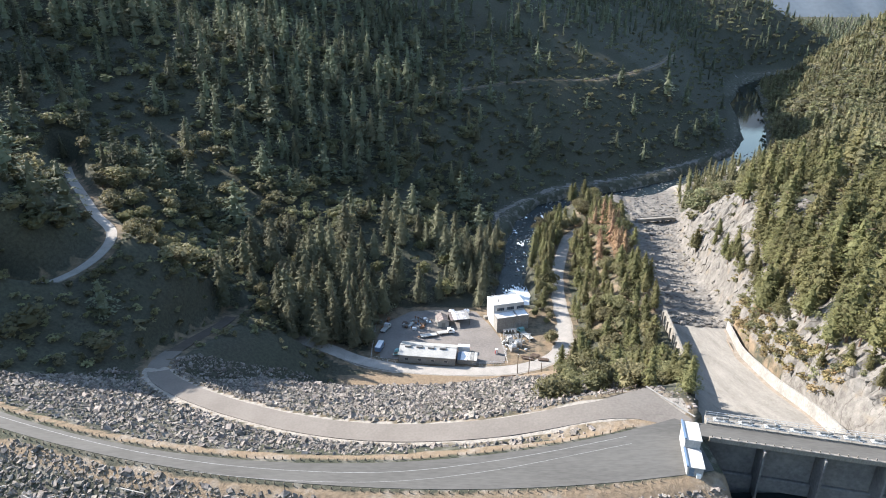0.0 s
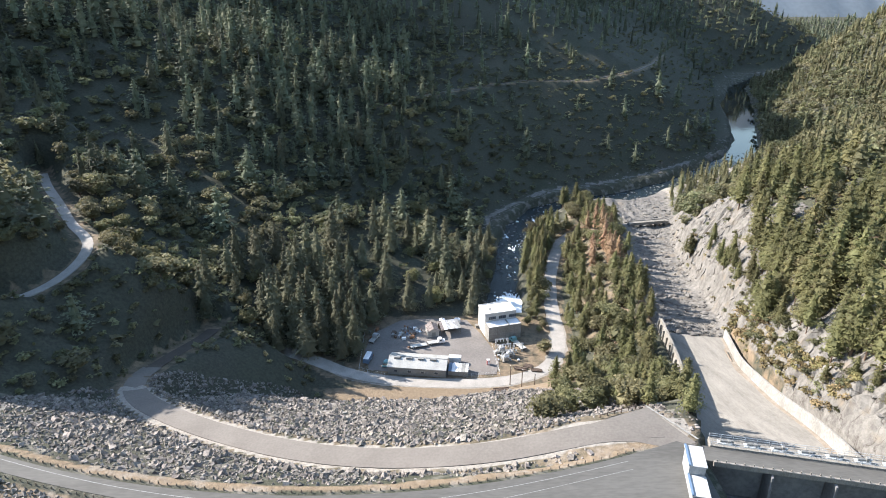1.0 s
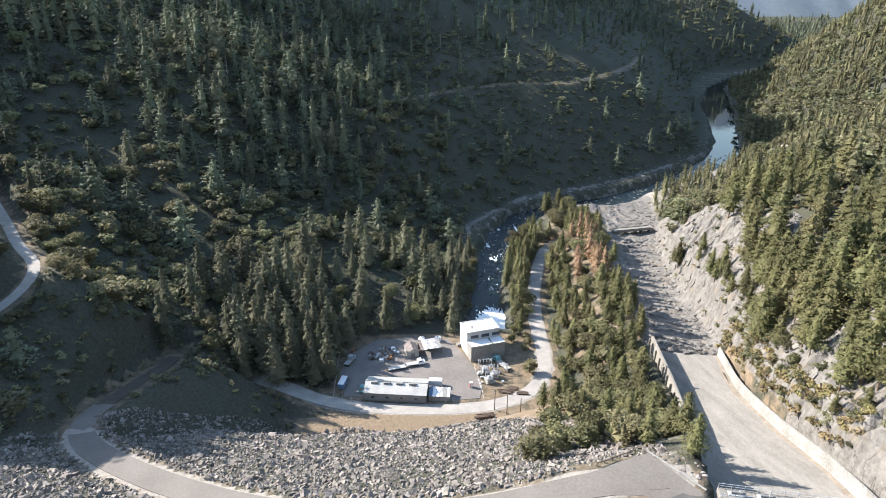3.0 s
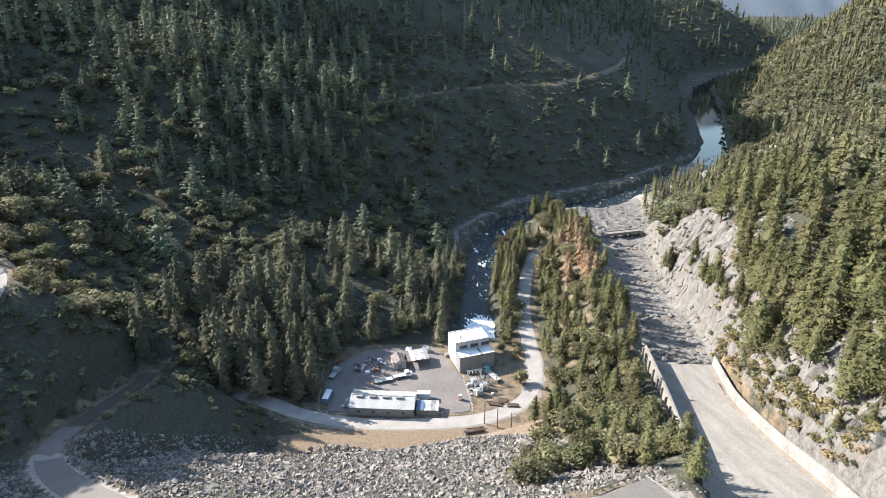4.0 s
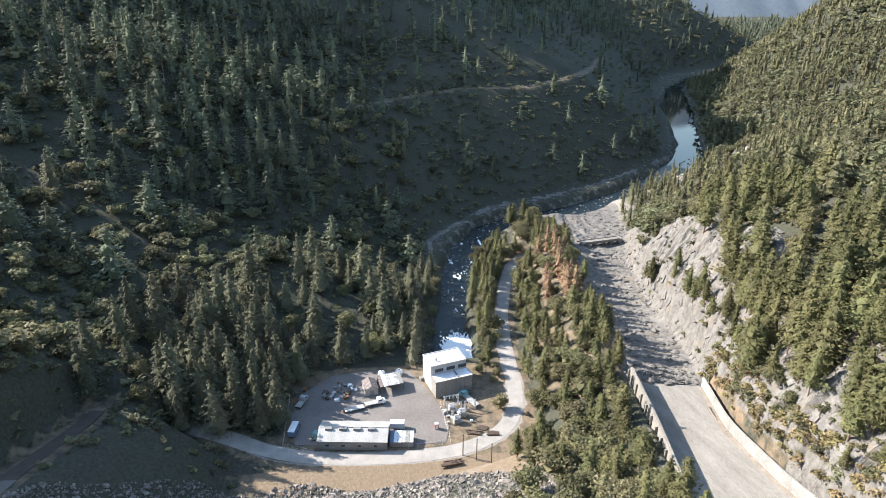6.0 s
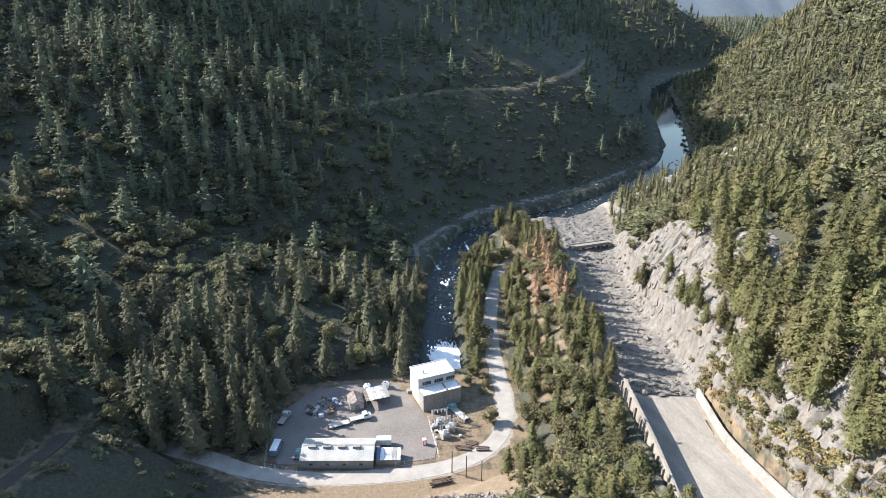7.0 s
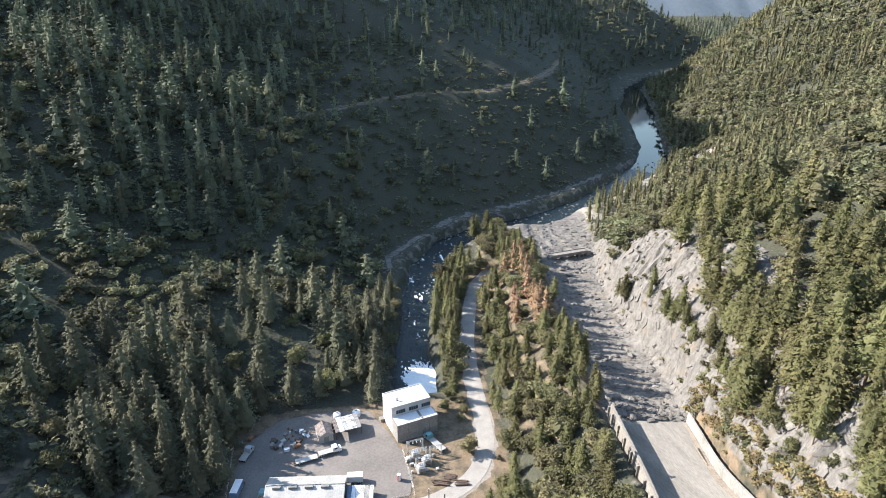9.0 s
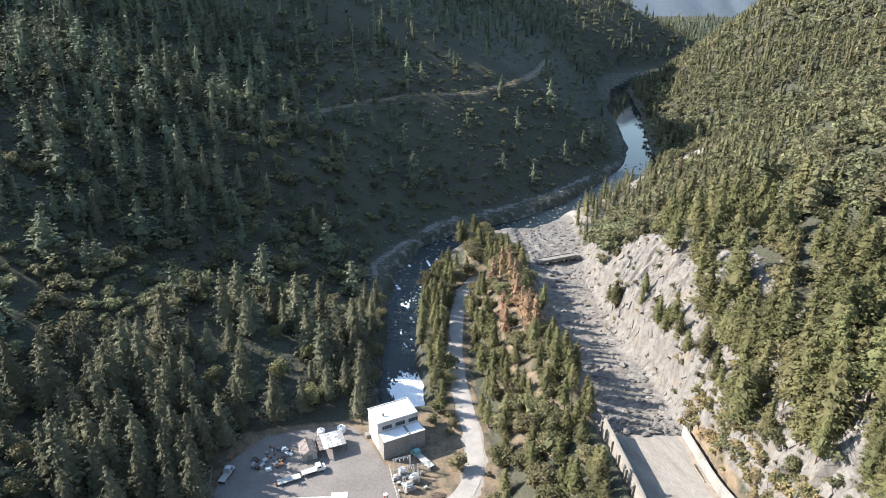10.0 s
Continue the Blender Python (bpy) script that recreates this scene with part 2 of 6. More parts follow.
# paths: x, y, z
LEFT_TOE = [(-175, 110, 60), (-125, 145, 46), (-98, 172, 36), (-84, 198, 28), (-66, 222, 16), (-48, 242, 2), (-33, 264, 0), (-16, 280, 0), (12, 288, 0), (26, 300, -3), (30, 340, -5), (36, 385, -5), (40, 415, -5),
            (62, 444, -5), (90, 472, -5), (137, 490, -5), (190, 521, -5), (247, 567, -5), (280, 597, -5), (304, 655, -5), (346, 755, -5), (376, 838, -5), (398, 900, -5), (436, 1000, -5), (520, 1120, -5), (660, 1190, 0), (900, 1250, 0), (1400, 1370, 0)]
RIGHT_TOE = [(104, 60, 58), (101, 120, 52), (103.6, 145, 43.5), (106.5, 168, 35), (110.6, 198, 27), (119, 232, 20), (124.5, 258, 15), (127, 282, 12), (131, 316, 8), (136, 347, 5), (150, 390, 1), (176, 436, -2), (225, 480, -3),
             (262, 530, -4), (300, 562, -4), (350, 650, -5), (400, 780, -5), (428, 850, -5), (450, 900, -5), (492, 978, -5), (572, 1060, -5), (710, 1120, 0), (920, 1185, 0), (1420, 1310, 0)]
RIVER = [(36, 288, 9), (38.5, 318, 6), (43, 345, 5), (50, 380, 8), (62, 412, 10), (78, 440, 10), (108, 463, 8), (145, 474, 8), (190, 499, 9), (245, 545, 10), (292, 588, 15), (325, 655, 11), (367, 762, 14), (398, 842, 20), (424, 900, 15), (464, 990, 13), (546, 1092, 11), (684, 1156, 11), (910, 1218, 11), (1400, 1340, 11)]
CREST_Z = 58.0
LOWER_ROAD = [(54, 124, 58), (46, 124, 58), (40, 123.7, 57.75), (34.5, 123.1, 57.1), (29, 122.5, 56.25), (22, 121.8, 55), (15.5, 121.5, 53.8), (2, 122.5, 51.5), (-11.5, 125, 49), (-26, 129.2, 46.6), (-42, 136, 44), (-61, 147, 40.5), (-76, 157, 38), (-87, 166, 36), (-93.5, 174, 34.5), (-96, 184, 32), (-95, 196, 28.5), (-92.5, 210, 25.5), (-89, 226, 21.5), (-88, 236, 20.5)]
YARD_ROAD = [(-62, 240, 6), (-48, 236, 3), (-36, 231, 0.6), (-20, 226.5, 0), (-4, 224.5, 0), (14, 223.5, 0), (30, 225, 0), (41, 229, 0), (50, 236, 0), (56, 250, 0), (58, 269, 0), (59, 290, 0), (63, 318, 0), (70, 345, 0), (78, 371, 0), (90, 388, -0.5)]
HILL_ROAD = [(-165, 188, 53), (-144, 193.5, 53), (-135, 200.5, 53), (-130, 212, 54), (-129, 227, 55.5), (-132.5, 239, 57), (-147, 254, 57.5), (-168, 282.5, 58.5), (-182, 300, 60), (-195, 320, 61)]
FAR_ROAD = [(-36, 474), (-16, 499), (7, 528), (42, 557), (84, 574), (114, 585), (141, 599), (180, 633), (204, 656), (249, 746), (289, 832)]
CHUTE_L = [(59.5, 116, 47.5), (64, 130, 45), (69, 144, 40), (77, 166, 32), (86, 198, 23.5), (93.5, 236, 17)]
CHUTE_R = [(98, 104, 47.5), (98.5, 128, 45), (101.3, 144, 40), (104.3, 166, 32), (108.3, 198, 23.5), (112.6, 214, 20.8), (117, 230, 17.5)]
WASH = [(106, 234, 16, 12), (113, 262, 11, 13), (117, 290, 8, 12), (124, 330, 4, 12), (133, 370, 1.5, 12), (144, 405, -1.5, 13), (150, 440, -3, 18), (160, 470, -5, 16)]


def crest_up(x):
    return 104.7 + 0.0026 * (np.clip(x, -140, 70) + 22) ** 2


def crest_lo(x):
    return 97.4 + 0.0018 * (np.clip(x, -140, 70) - 2) ** 2


def near_path(path, X, Y):
    """Distance to a path (positive on its left) and the path's further values where it comes nearest."""
    path = np.array(path, float)
    best, side = np.full(X.shape, 1e18), np.ones(X.shape)
    vals = [np.zeros(X.shape) for _ in range(path.shape[1] - 2)]
    for a, b in zip(path[:-1], path[1:]):
        d = b[:2] - a[:2]
        u = np.clip(((X - a[0]) * d[0] + (Y - a[1]) * d[1]) / (d @ d), 0, 1)
        ex, ey = X - a[0] - u * d[0], Y - a[1] - u * d[1]
        q = ex * ex + ey * ey
        k = q < best - 1e-9
        best = np.where(k, q, best)
        side = np.where(k, np.where(d[0] * ey - d[1] * ex >= 0, 1.0, -1.0), side)
        for i in range(len(vals)):
            vals[i] = np.where(k, a[2 + i] + u * (b[2 + i] - a[2 + i]), vals[i])
    return (np.sqrt(best) * side, *vals)


def lattice(i, j, seed):
    n = (i * 374761393 + j * 668265263 + seed * 974634777) & 0x7FFFFFFF
    n = ((n ^ (n >> 13)) * 1274126177) & 0x7FFFFFFF
    return ((n ^ (n >> 16)) & 0xFFFF) / 65535.0


def vnoise(X, Y, size, seed=0, octaves=4, ridged=False):
    total, amp, norm = np.zeros(np.shape(X)), 1.0, 0.0
    for o in range(octaves):
        x, y = np.asarray(X) / size * 2 ** o + 13.7 * o, np.asarray(Y) / size * 2 ** o + 5.1 * o
        i, j = np.floor(x).astype(np.int64), np.floor(y).astype(np.int64)
        u, v = x - i, y - j
        u, v = u * u * (3 - 2 * u), v * v * (3 - 2 * v)
        s = seed + 31 * o
        n = (lattice(i, j, s) * (1 - u) + lattice(i + 1, j, s) * u) * (1 - v) + (lattice(i, j + 1, s) * (1 - u) + lattice(i + 1, j + 1, s) * u) * v
        n = 1 - np.abs(2 * n - 1) if ridged else n
        total, norm, amp = total + amp * n, norm + amp, amp * 0.5
    return total / norm * 2 - 1


def step(v, lo, hi):
    t = np.clip((v - lo) / (hi - lo), 0, 1)
    return t * t * (3 - 2 * t)


def chute_sides(Y):
    l, r = np.array(CHUTE_L), np.array(CHUTE_R)
    return np.interp(Y, l[:, 1], l[:, 0]), np.interp(Y, r[:, 1], r[:, 0]), np.interp(Y, l[:, 1], l[:, 2])


def strata(X, Y):
    """Relief of jointed granite: ledges that slant up the face, cut by cross joints."""
    a = (0.29 * X + 0.957 * Y) / 8.5 + 1.6 * vnoise(X, Y, 30, 21) + 0.35 * vnoise(X, Y, 9, 24)
    b = (0.957 * X - 0.29 * Y) / 12.0 + 1.3 * vnoise(X, Y, 20, 28)
    ledge = np.minimum((a % 1.0) / 0.22, (1 - a % 1.0) / 0.78)
    joint = np.minimum((b % 1.0) / 0.7, (1 - b % 1.0) / 0.3)
    gully = 1 - np.abs(((0.29 * X + 0.957 * Y) / 31.0 + 1.1 * vnoise(X, Y, 40, 31)) % 1.0 * 2 - 1)
    return (2.6 + 1.6 * vnoise(X, Y, 15, 30)) * ledge + 1.3 * joint + 4.0 * vnoise(X, Y, 24, 22, 3) + 3.0 * gully + 1.1 * vnoise(X, Y, 3.6, 32, 3)


def ground(X, Y, benches=True):
    """Height of the ground, and how much of it is rock, gravel and dry grass."""
    X, Y = np.asarray(X, float), np.asarray(Y, float)
    h = np.interp(Y, [300, 430, 600], [0, -3.0, -3.5])
    h = h + 0.25 * vnoise(X, Y, 9, 3)
    rock, gravel, grass = np.zeros(X.shape), np.zeros(X.shape), np.zeros(X.shape)
    # dam embankment
    up, lo = crest_up(X) + 2.2, crest_lo(X) - 2.0
    dam = np.where(Y > up, CREST_Z - 0.5 * (Y - up) - 0.5 * np.maximum(Y - up - 85, 0), np.where(Y < lo, CREST_Z - 0.55 * (lo - Y), CREST_Z))
    dam = np.where(X > 57, dam - 0.8 * (X - 57), dam)
    dam = np.maximum(dam, -2 + 12 * (Y < 60))
    on_dam = dam > h + 0.3
    h = np.where(on_dam, dam + 0.15 * vnoise(X, Y, 6, 4) * ((Y > up) | (Y < lo)), h)
    gravel = np.where(on_dam, 0.45, gravel)
    shoulder = np.exp(-((Y - up) / 1.5) ** 2) + np.exp(-((Y - lo + 1.5) / (1.8 + 0.013 * np.clip(X + 100, 0, 150))) ** 2)
    grass = np.where(on_dam, np.clip(shoulder, 0, 0.75), grass)
    # abutment ridge beside the chute
    cl, cr, cz = chute_sides(Y)
    away = np.clip(cl - X, 0, 200)
    ridge_z = np.interp(Y, [116, 140, 165, 200, 236, 290, 350, 410], [58, 51, 36, 24, 17.5, 11, 6, -1])
    ridge = ridge_z + 1.5 - np.where(Y < 150, 0.15, 0.62) * np.clip(away - 3, 0, 200) + 0.9 * vnoise(X, Y, 12, 8)
    k = (Y > 116) & (X < cr) & (X > cl - 45)
    h = np.where(k, np.maximum(h, ridge), h)
    # wooded bank between river and wash
    isl = np.exp(-((X - np.interp(Y, [230, 300, 380, 440], [80, 90, 103, 105])) / 14) ** 2) * step(Y, 225, 250) * (1 - step(Y, 400, 440))
    h = h + isl * 5.0
    grass = np.maximum(grass, 0.5 * (isl > 0.25))
    grass = np.maximum(grass, 0.85 * ((Y > np.interp(X, [-60, -17, 5, 20, 46], [208, 212, 205, 199, 183])) & (Y < 222) & (X < 60)) * step(X, -75, -15))
    # left mountain
    d, toe = near_path(LEFT_TOE, X, Y)
    d = np.maximum(d, 0)
    foot = np.interp(Y, [380, 470], [0.35, 0.8])
    foot = foot + 0.1 * step(Y, 900, 1050)
    lift = foot * np.minimum(d, 80) + (np.interp(Y, [380, 520, 1000, 1120], [0.47, 0.5, 0.5, 0.62]) - 0.12 * step(-X, 110, 190)) * np.maximum(d - 80, 0)
    lift = lift + 30 * step(d, 4, 60) * np.exp(-((X + 174) / 40) ** 2 - ((Y - 212) / 40) ** 2)
    # extra rise out of view on the left, added to cast shade on the dam
    lift = lift + 20 * step(d, 10, 60) * step(-X, 163, 215) * step(Y, 178, 200) * (1 - step(Y, 236, 266))
    lift = lift + 15 * np.exp(-((X + 114) / 20) ** 2 - ((Y - 224) / 17) ** 2)
    hilly = step(d, 30, 160)
    lift = lift + hilly * (16 * vnoise(X, Y, 150, 11) + 3 * vnoise(X, Y, 40, 12)) + step(d, 300, 900) * 60 * vnoise(X, Y, 420, 15)
    top = np.where(Y > 900, np.interp(X, [300, 380, 520, 640, 720, 900], [300, 240, 158, 84, 40, 5]), 330) + 14 * vnoise(X, Y, 130, 17)
    lift = np.where(lift > top, top + 0.1 * (lift - top), lift)
    k = d > 0
    mount = toe + lift
    # unseen summit, raised by lanes along the sun to shade the slope below
    mount = mount + np.interp(0.44 * X + 0.9 * Y, [200, 330, 400, 455, 590, 700, 765, 850, 980, 1090, 1180, 1320, 1460], [8, 31, 61, 140, 170, 160, 110, 84, 96, 90, 60, 0, 0]) * step(mount, 165, 240)
    take = k & (mount > h)
    h = np.where(k, np.maximum(h, mount), h)
    rock = np.where(take, 0.0, rock)
    gravel, grass = np.where(take, 0, gravel), np.where(take, 0.0, grass)
    bank = toe - 0.62 * np.maximum(-near_path(LEFT_TOE, X, Y)[0], 0) - 0.4 * np.maximum(X + 46, 0)
    fill = (Y > 160) & (Y < 250) & (X < -16) & (bank > h)
    h = np.where(fill, bank, h)
    gravel, grass = np.where(fill, 0.0, gravel), np.where(fill, np.maximum(grass, 0.12), grass)
    # stony shore under the mountain
    wide = 5.0 + 4.5 * vnoise(X, Y, 17, 62)
    shore = k & (d < wide * step(Y, 370, 410) * (1 - 0.6 * step(Y, 560, 640))) & (Y > 370)
    h = np.where(shore, np.minimum(h, WATER + 0.3 + 0.3 * d + 0.6 * vnoise(X, Y, 4, 61)), h)
    rock, gravel = np.where(shore, 0.62 + 0.5 * vnoise(X, Y, 9, 65), rock), np.where(shore, 0.3, gravel)
    # right hill: a steep rock face, then a wooded slope
    d, toe = near_path(RIGHT_TOE, X, Y)
    d = np.maximum(-d, 0)
    face = np.interp(Y, [100, 190, 270, 340, 420, 520], [20, 26, 26, 24, 12, 6])
    steep = np.interp(Y, [100, 190, 250, 310, 360, 430], [1.0, 1.35, 1.75, 1.6, 1.1, 0.7])
    rise = np.interp(Y, [430, 600, 760, 950], [0.5, 0.58, 0.78, 0.86])
    lift = steep * np.minimum(d, face) + rise * np.maximum(d - face, 0)
    crag = step(d, 0.3, 3) * (1 - step(d, face * 0.8, face * 1.3)) * (1 - step(Y, 380, 440))
    lift = lift + crag * strata(X, Y)
    lift = lift + step(d, 40, 140) * (12 * vnoise(X, Y, 120, 25) + 3 * vnoise(X, Y, 35, 26)) + step(d, 300, 900) * 50 * vnoise(X, Y, 400, 27)
    lift = np.where(lift > 300, 300 + 0.12 * (lift - 300), lift)
    k = d > 0
    h = np.where(k, toe + lift, h)
    rock = np.where(k, np.clip(crag * (0.75 + 0.3 * (Y < 175) + 0.3 * step(Y, 235, 255) + 0.8 * vnoise(X, Y, 18, 29)), 0, 1) + 0.2 * (d < 60), rock)
    apron = k & (Y < 170) & (d < 14)
    rock = np.where(apron, np.maximum(rock, 0.9), rock)
    gravel = np.where(k, 0, gravel)
    grass = np.where(k & ~apron, np.clip(0.36 + 0.14 * (1 - step(d, 5, 10)) * (Y < 236) - d / 300 + 0.5 * vnoise(X, Y, 30, 33) + 0.25 * vnoise(X, Y, 6, 34), 0, 0.9) * (1 - step(Y, 430, 520)), grass)
    # far ridge that closes the valley
    h = np.maximum(h, (Y > 1800) * (step(Y, 1500, 2600) * 120 * step(X, 300, 900) + 50 * vnoise(X, Y, 500, 41) - 10))
    # wash below the chute
    d, z, half = near_path(WASH, X, Y)
    w = 1 - step(np.abs(d), half, half + 7)
    w = w * (Y > 225)
    bed = z + 1.1 * vnoise(X, Y, 9, 51, 4, True) + 0.12 * np.maximum(np.abs(d) - half * 0.5, 0)
    h = h * (1 - w) + w * bed
    rock = np.maximum(rock, w * 0.95)
    # gravel bars by the mouth of the wash
    bar = np.exp(-((X - 145) / 50) ** 2 - ((Y - 448) / 26) ** 2)
    gravel, rock = np.maximum(gravel, 1.2 * bar * (h < 2)), np.maximum(rock, 0.8 * bar * (h < 2))
    low = (Y > 440) & (Y < 545) & (h < 4) & (X > 150) & (near_path(RIVER, X, Y)[0] < 0)
    gravel = np.maximum(gravel, 0.85 * low)
    h = np.where(low, np.maximum(h, WATER + 1.3 + 0.5 * vnoise(X, Y, 12, 66)), h)
    clearing = np.exp(-((X - 330) / 14) ** 2 - ((Y - 572) / 9) ** 2)
    gravel = np.maximum(gravel, 1.2 * clearing)
    # river bed
    d, half = near_path(RIVER, X, Y)
    half = half + 2.2 * vnoise(X, Y, 16, 63) + 1.2 * vnoise(X, Y, 5, 64)
    w = 1 - step(np.abs(d), half - 2, half + 5)
    w = w * (Y > 283)
    h = h * (1 - w) + w * np.minimum(h, WATER - 2.5)
    rock = np.maximum(rock, step(w, 0.02, 0.3) * np.where(Y > 600, 0.12, 0.42))
    # chute and approach channel are cut out below their floors
    inside = (X > cl - 1.0) & (X < cr + 0.3) & (Y > 112) & (Y < 236)
    h = np.where(inside, np.minimum(h, cz - 1.2), h)
    appr = (X > 58) & (X < 135) & (Y <= 112 - 0.23 * (X - 90))
    h = np.where(appr, 40 - 0.2 * np.clip(100 - Y, 0, 100), h)
    # benches for the roads and the yard
    if not benches:
        return h, rock, gravel, grass
    for path, half in ((LOWER_ROAD, 3.6), (YARD_ROAD, 3.4), (HILL_ROAD, 2.2), (FAR_ROAD, 3.0)):
        d, z = near_path(path, X, Y)
        w = 1 - step(np.abs(d), half + 2.2, half + 7)
        h = h * (1 - w) + w * z
        gravel = np.maximum(gravel, (1.1 if half > 3.1 else 0.3) * (1 - step(np.abs(d), half - 1.5, half + 1.2)) * ((Y < 176) | (X > -70)))
        rock, grass = np.where(np.abs(d) < half + 1.6, 0, rock), np.maximum(grass, 0.5 * (np.abs(d) < half + 3.5))
    w = (1 - step(np.abs(X - (-1 + 0.0 * Y)), 31, 38)) * step(Y, 218, 224) * (1 - step(Y, 278, 284))
    w = np.maximum(w, (1 - step(np.abs(X - 40), 20, 26)) * step(Y, 214, 220) * (1 - step(Y, 276, 284)))
    h = h * (1 - w) + w * 0.0
    gravel, grass = np.maximum(gravel, 0.35 * w), np.maximum(grass, 0.55 * w)
    return h, rock, gravel, grass


FAR_ROAD = [(x, y, z) for (x, y), z in zip(FAR_ROAD, ground(*np.array(FAR_ROAD, float).T, False)[0])]


def height(x, y):
    return float(ground(np.array([x]), np.array([y]))[0][0])


# ---- mesh helpers ----


def mesh_np(name, V, F, mat, tone=None, smooth=False):
    """A mesh from vertex and face arrays (all faces of one size)."""
    me = bpy.data.meshes.new(name)
    n = F.shape[1]
    me.vertices.add(len(V)), me.loops.add(F.size), me.polygons.add(len(F))
    me.vertices.foreach_set("co", np.ascontiguousarray(V, np.float32).ravel())
    me.loops.foreach_set("vertex_index", np.ascontiguousarray(F, np.int32).ravel())
    me.polygons.foreach_set("loop_start", np.arange(0, F.size, n, dtype=np.int32))
    me.polygons.foreach_set("use_smooth", np.full(len(F), smooth))
    if tone is not None:
        me.attributes.new("tone", "FLOAT", "POINT").data.foreach_set("value", np.ascontiguousarray(tone, np.float32))
    me.update(calc_edges=True)
    me.materials.append(mat)
    return me


def scatter(protos, P, S, R, squash=None):
    """One joined mesh of many copies: places P, sizes S, turns R; protos are taken in turn."""
    Vs, Fs, Ts, base = [], [], [], 0
    pick = rng.integers(0, len(protos), len(P))
    tone = rng.random(len(P))
    for k, (pv, pf) in enumerate(protos):
        sel = np.flatnonzero(pick == k)
        if not len(sel):
            continue
        c, s = np.cos(R[sel])[:, None], np.sin(R[sel])[:, None]
        x, y, z = pv[None, :, 0], pv[None, :, 1], pv[None, :, 2]
        sc = S[sel][:, None]
        wide = sc if squash is None else sc * squash[sel][:, None]
        V = np.stack([wide * (c * x - s * y) + P[sel, 0][:, None], wide * (s * x + c * y) + P[sel, 1][:, None], sc * z + P[sel, 2][:, None]], -1)
        F = pf[None] + (np.arange(len(sel)) * len(pv))[:, None, None] + base
        Vs.append(V.reshape(-1, 3)), Fs.append(F.reshape(-1, pf.shape[1])), Ts.append(np.repeat(tone[sel], len(pv)))
        base += V.shape[0] * V.shape[1]
    return np.concatenate(Vs), np.concatenate(Fs), np.concatenate(Ts)


def part(name, bm, mat, parent=None, label="", smooth=False):
    me = bpy.data.meshes.new(name)
    bm.normal_update()
    bm.to_mesh(me)
    bm.free()
    me.materials.append(M[mat])
    if smooth:
        for f in me.polygons:
            f.use_smooth = True
    ob = new(name, me)
    if parent is not None:
        ob.parent = parent
    if label:
        ob["label"] = label
    return ob


def thing(name, label, category, m=None, group="", kind=""):
    ob = new(name)
    ob.empty_display_size = 0.5
    if m is not None:
        ob.matrix_basis = m
    return tagged(ob, label, category, group, kind)


def box(bm, x0, x1, y0, y1, z0, z1, bevel=0.0):
    """A box between the given limits, its edges rounded by bevel."""
    r = bmesh.ops.create_cube(bm, size=1.0)
    for v in r["verts"]:
        v.co = Vector((x0 + (v.co.x + 0.5) * (x1 - x0), y0 + (v.co.y + 0.5) * (y1 - y0), z0 + (v.co.z + 0.5) * (z1 - z0)))
    if bevel:
        bmesh.ops.bevel(bm, geom=list({e for v in r["verts"] for e in v.link_edges}), offset=bevel, segments=1, affect="EDGES")
    return bm


def boxed(*limits, bevel=0.0):
    return box(bmesh.new(), *limits, bevel=bevel)


def rod(bm, a, b, r, n=8, r2=None):
    """A round bar from a to b."""
    a, b = Vector(a), Vector(b)
    m = Matrix.Translation((a + b) / 2) @ (b - a).to_track_quat("Z", "Y").to_matrix().to_4x4()
    bmesh.ops.create_cone(bm, cap_ends=True, segments=n, radius1=r, radius2=r if r2 is None else r2, depth=(b - a).length, matrix=m)
    return bm


def prism(bm, outline, y0, y1):
    """An outline in x and z drawn out along y."""
    a = [bm.verts.new((x, y0, z)) for x, z in outline]
    b = [bm.verts.new((x, y1, z)) for x, z in outline]
    bm.faces.new(a[::-1]) if y1 > y0 else bm.faces.new(a)
    bm.faces.new(b)
    for i in range(len(a)):
        j = (i + 1) % len(a)
        bm.faces.new((a[i], a[j], b[j], b[i]))
    bmesh.ops.recalc_face_normals(bm, faces=bm.faces)
    return bm


def smooth_path(path, step_len):
    """Points at even steps along a rounded path."""
    p = np.array(path, float)
    t = np.r_[0, np.cumsum(np.hypot(*np.diff(p[:, :2], axis=0).T))]
    n = max(4, int(t[-1] / step_len))
    q = np.stack([np.interp(np.linspace(0, t[-1], n), t, p[:, i]) for i in range(p.shape[1])], 1)
    win = max(1, int(7 / step_len))
    for _ in range(2):
        pad = np.concatenate([q[:1].repeat(win, 0), q, q[-1:].repeat(win, 0)])
        q = np.stack([np.convolve(pad[:, i], np.ones(2 * win + 1) / (2 * win + 1), "valid") for i in range(p.shape[1])], 1)
    return q


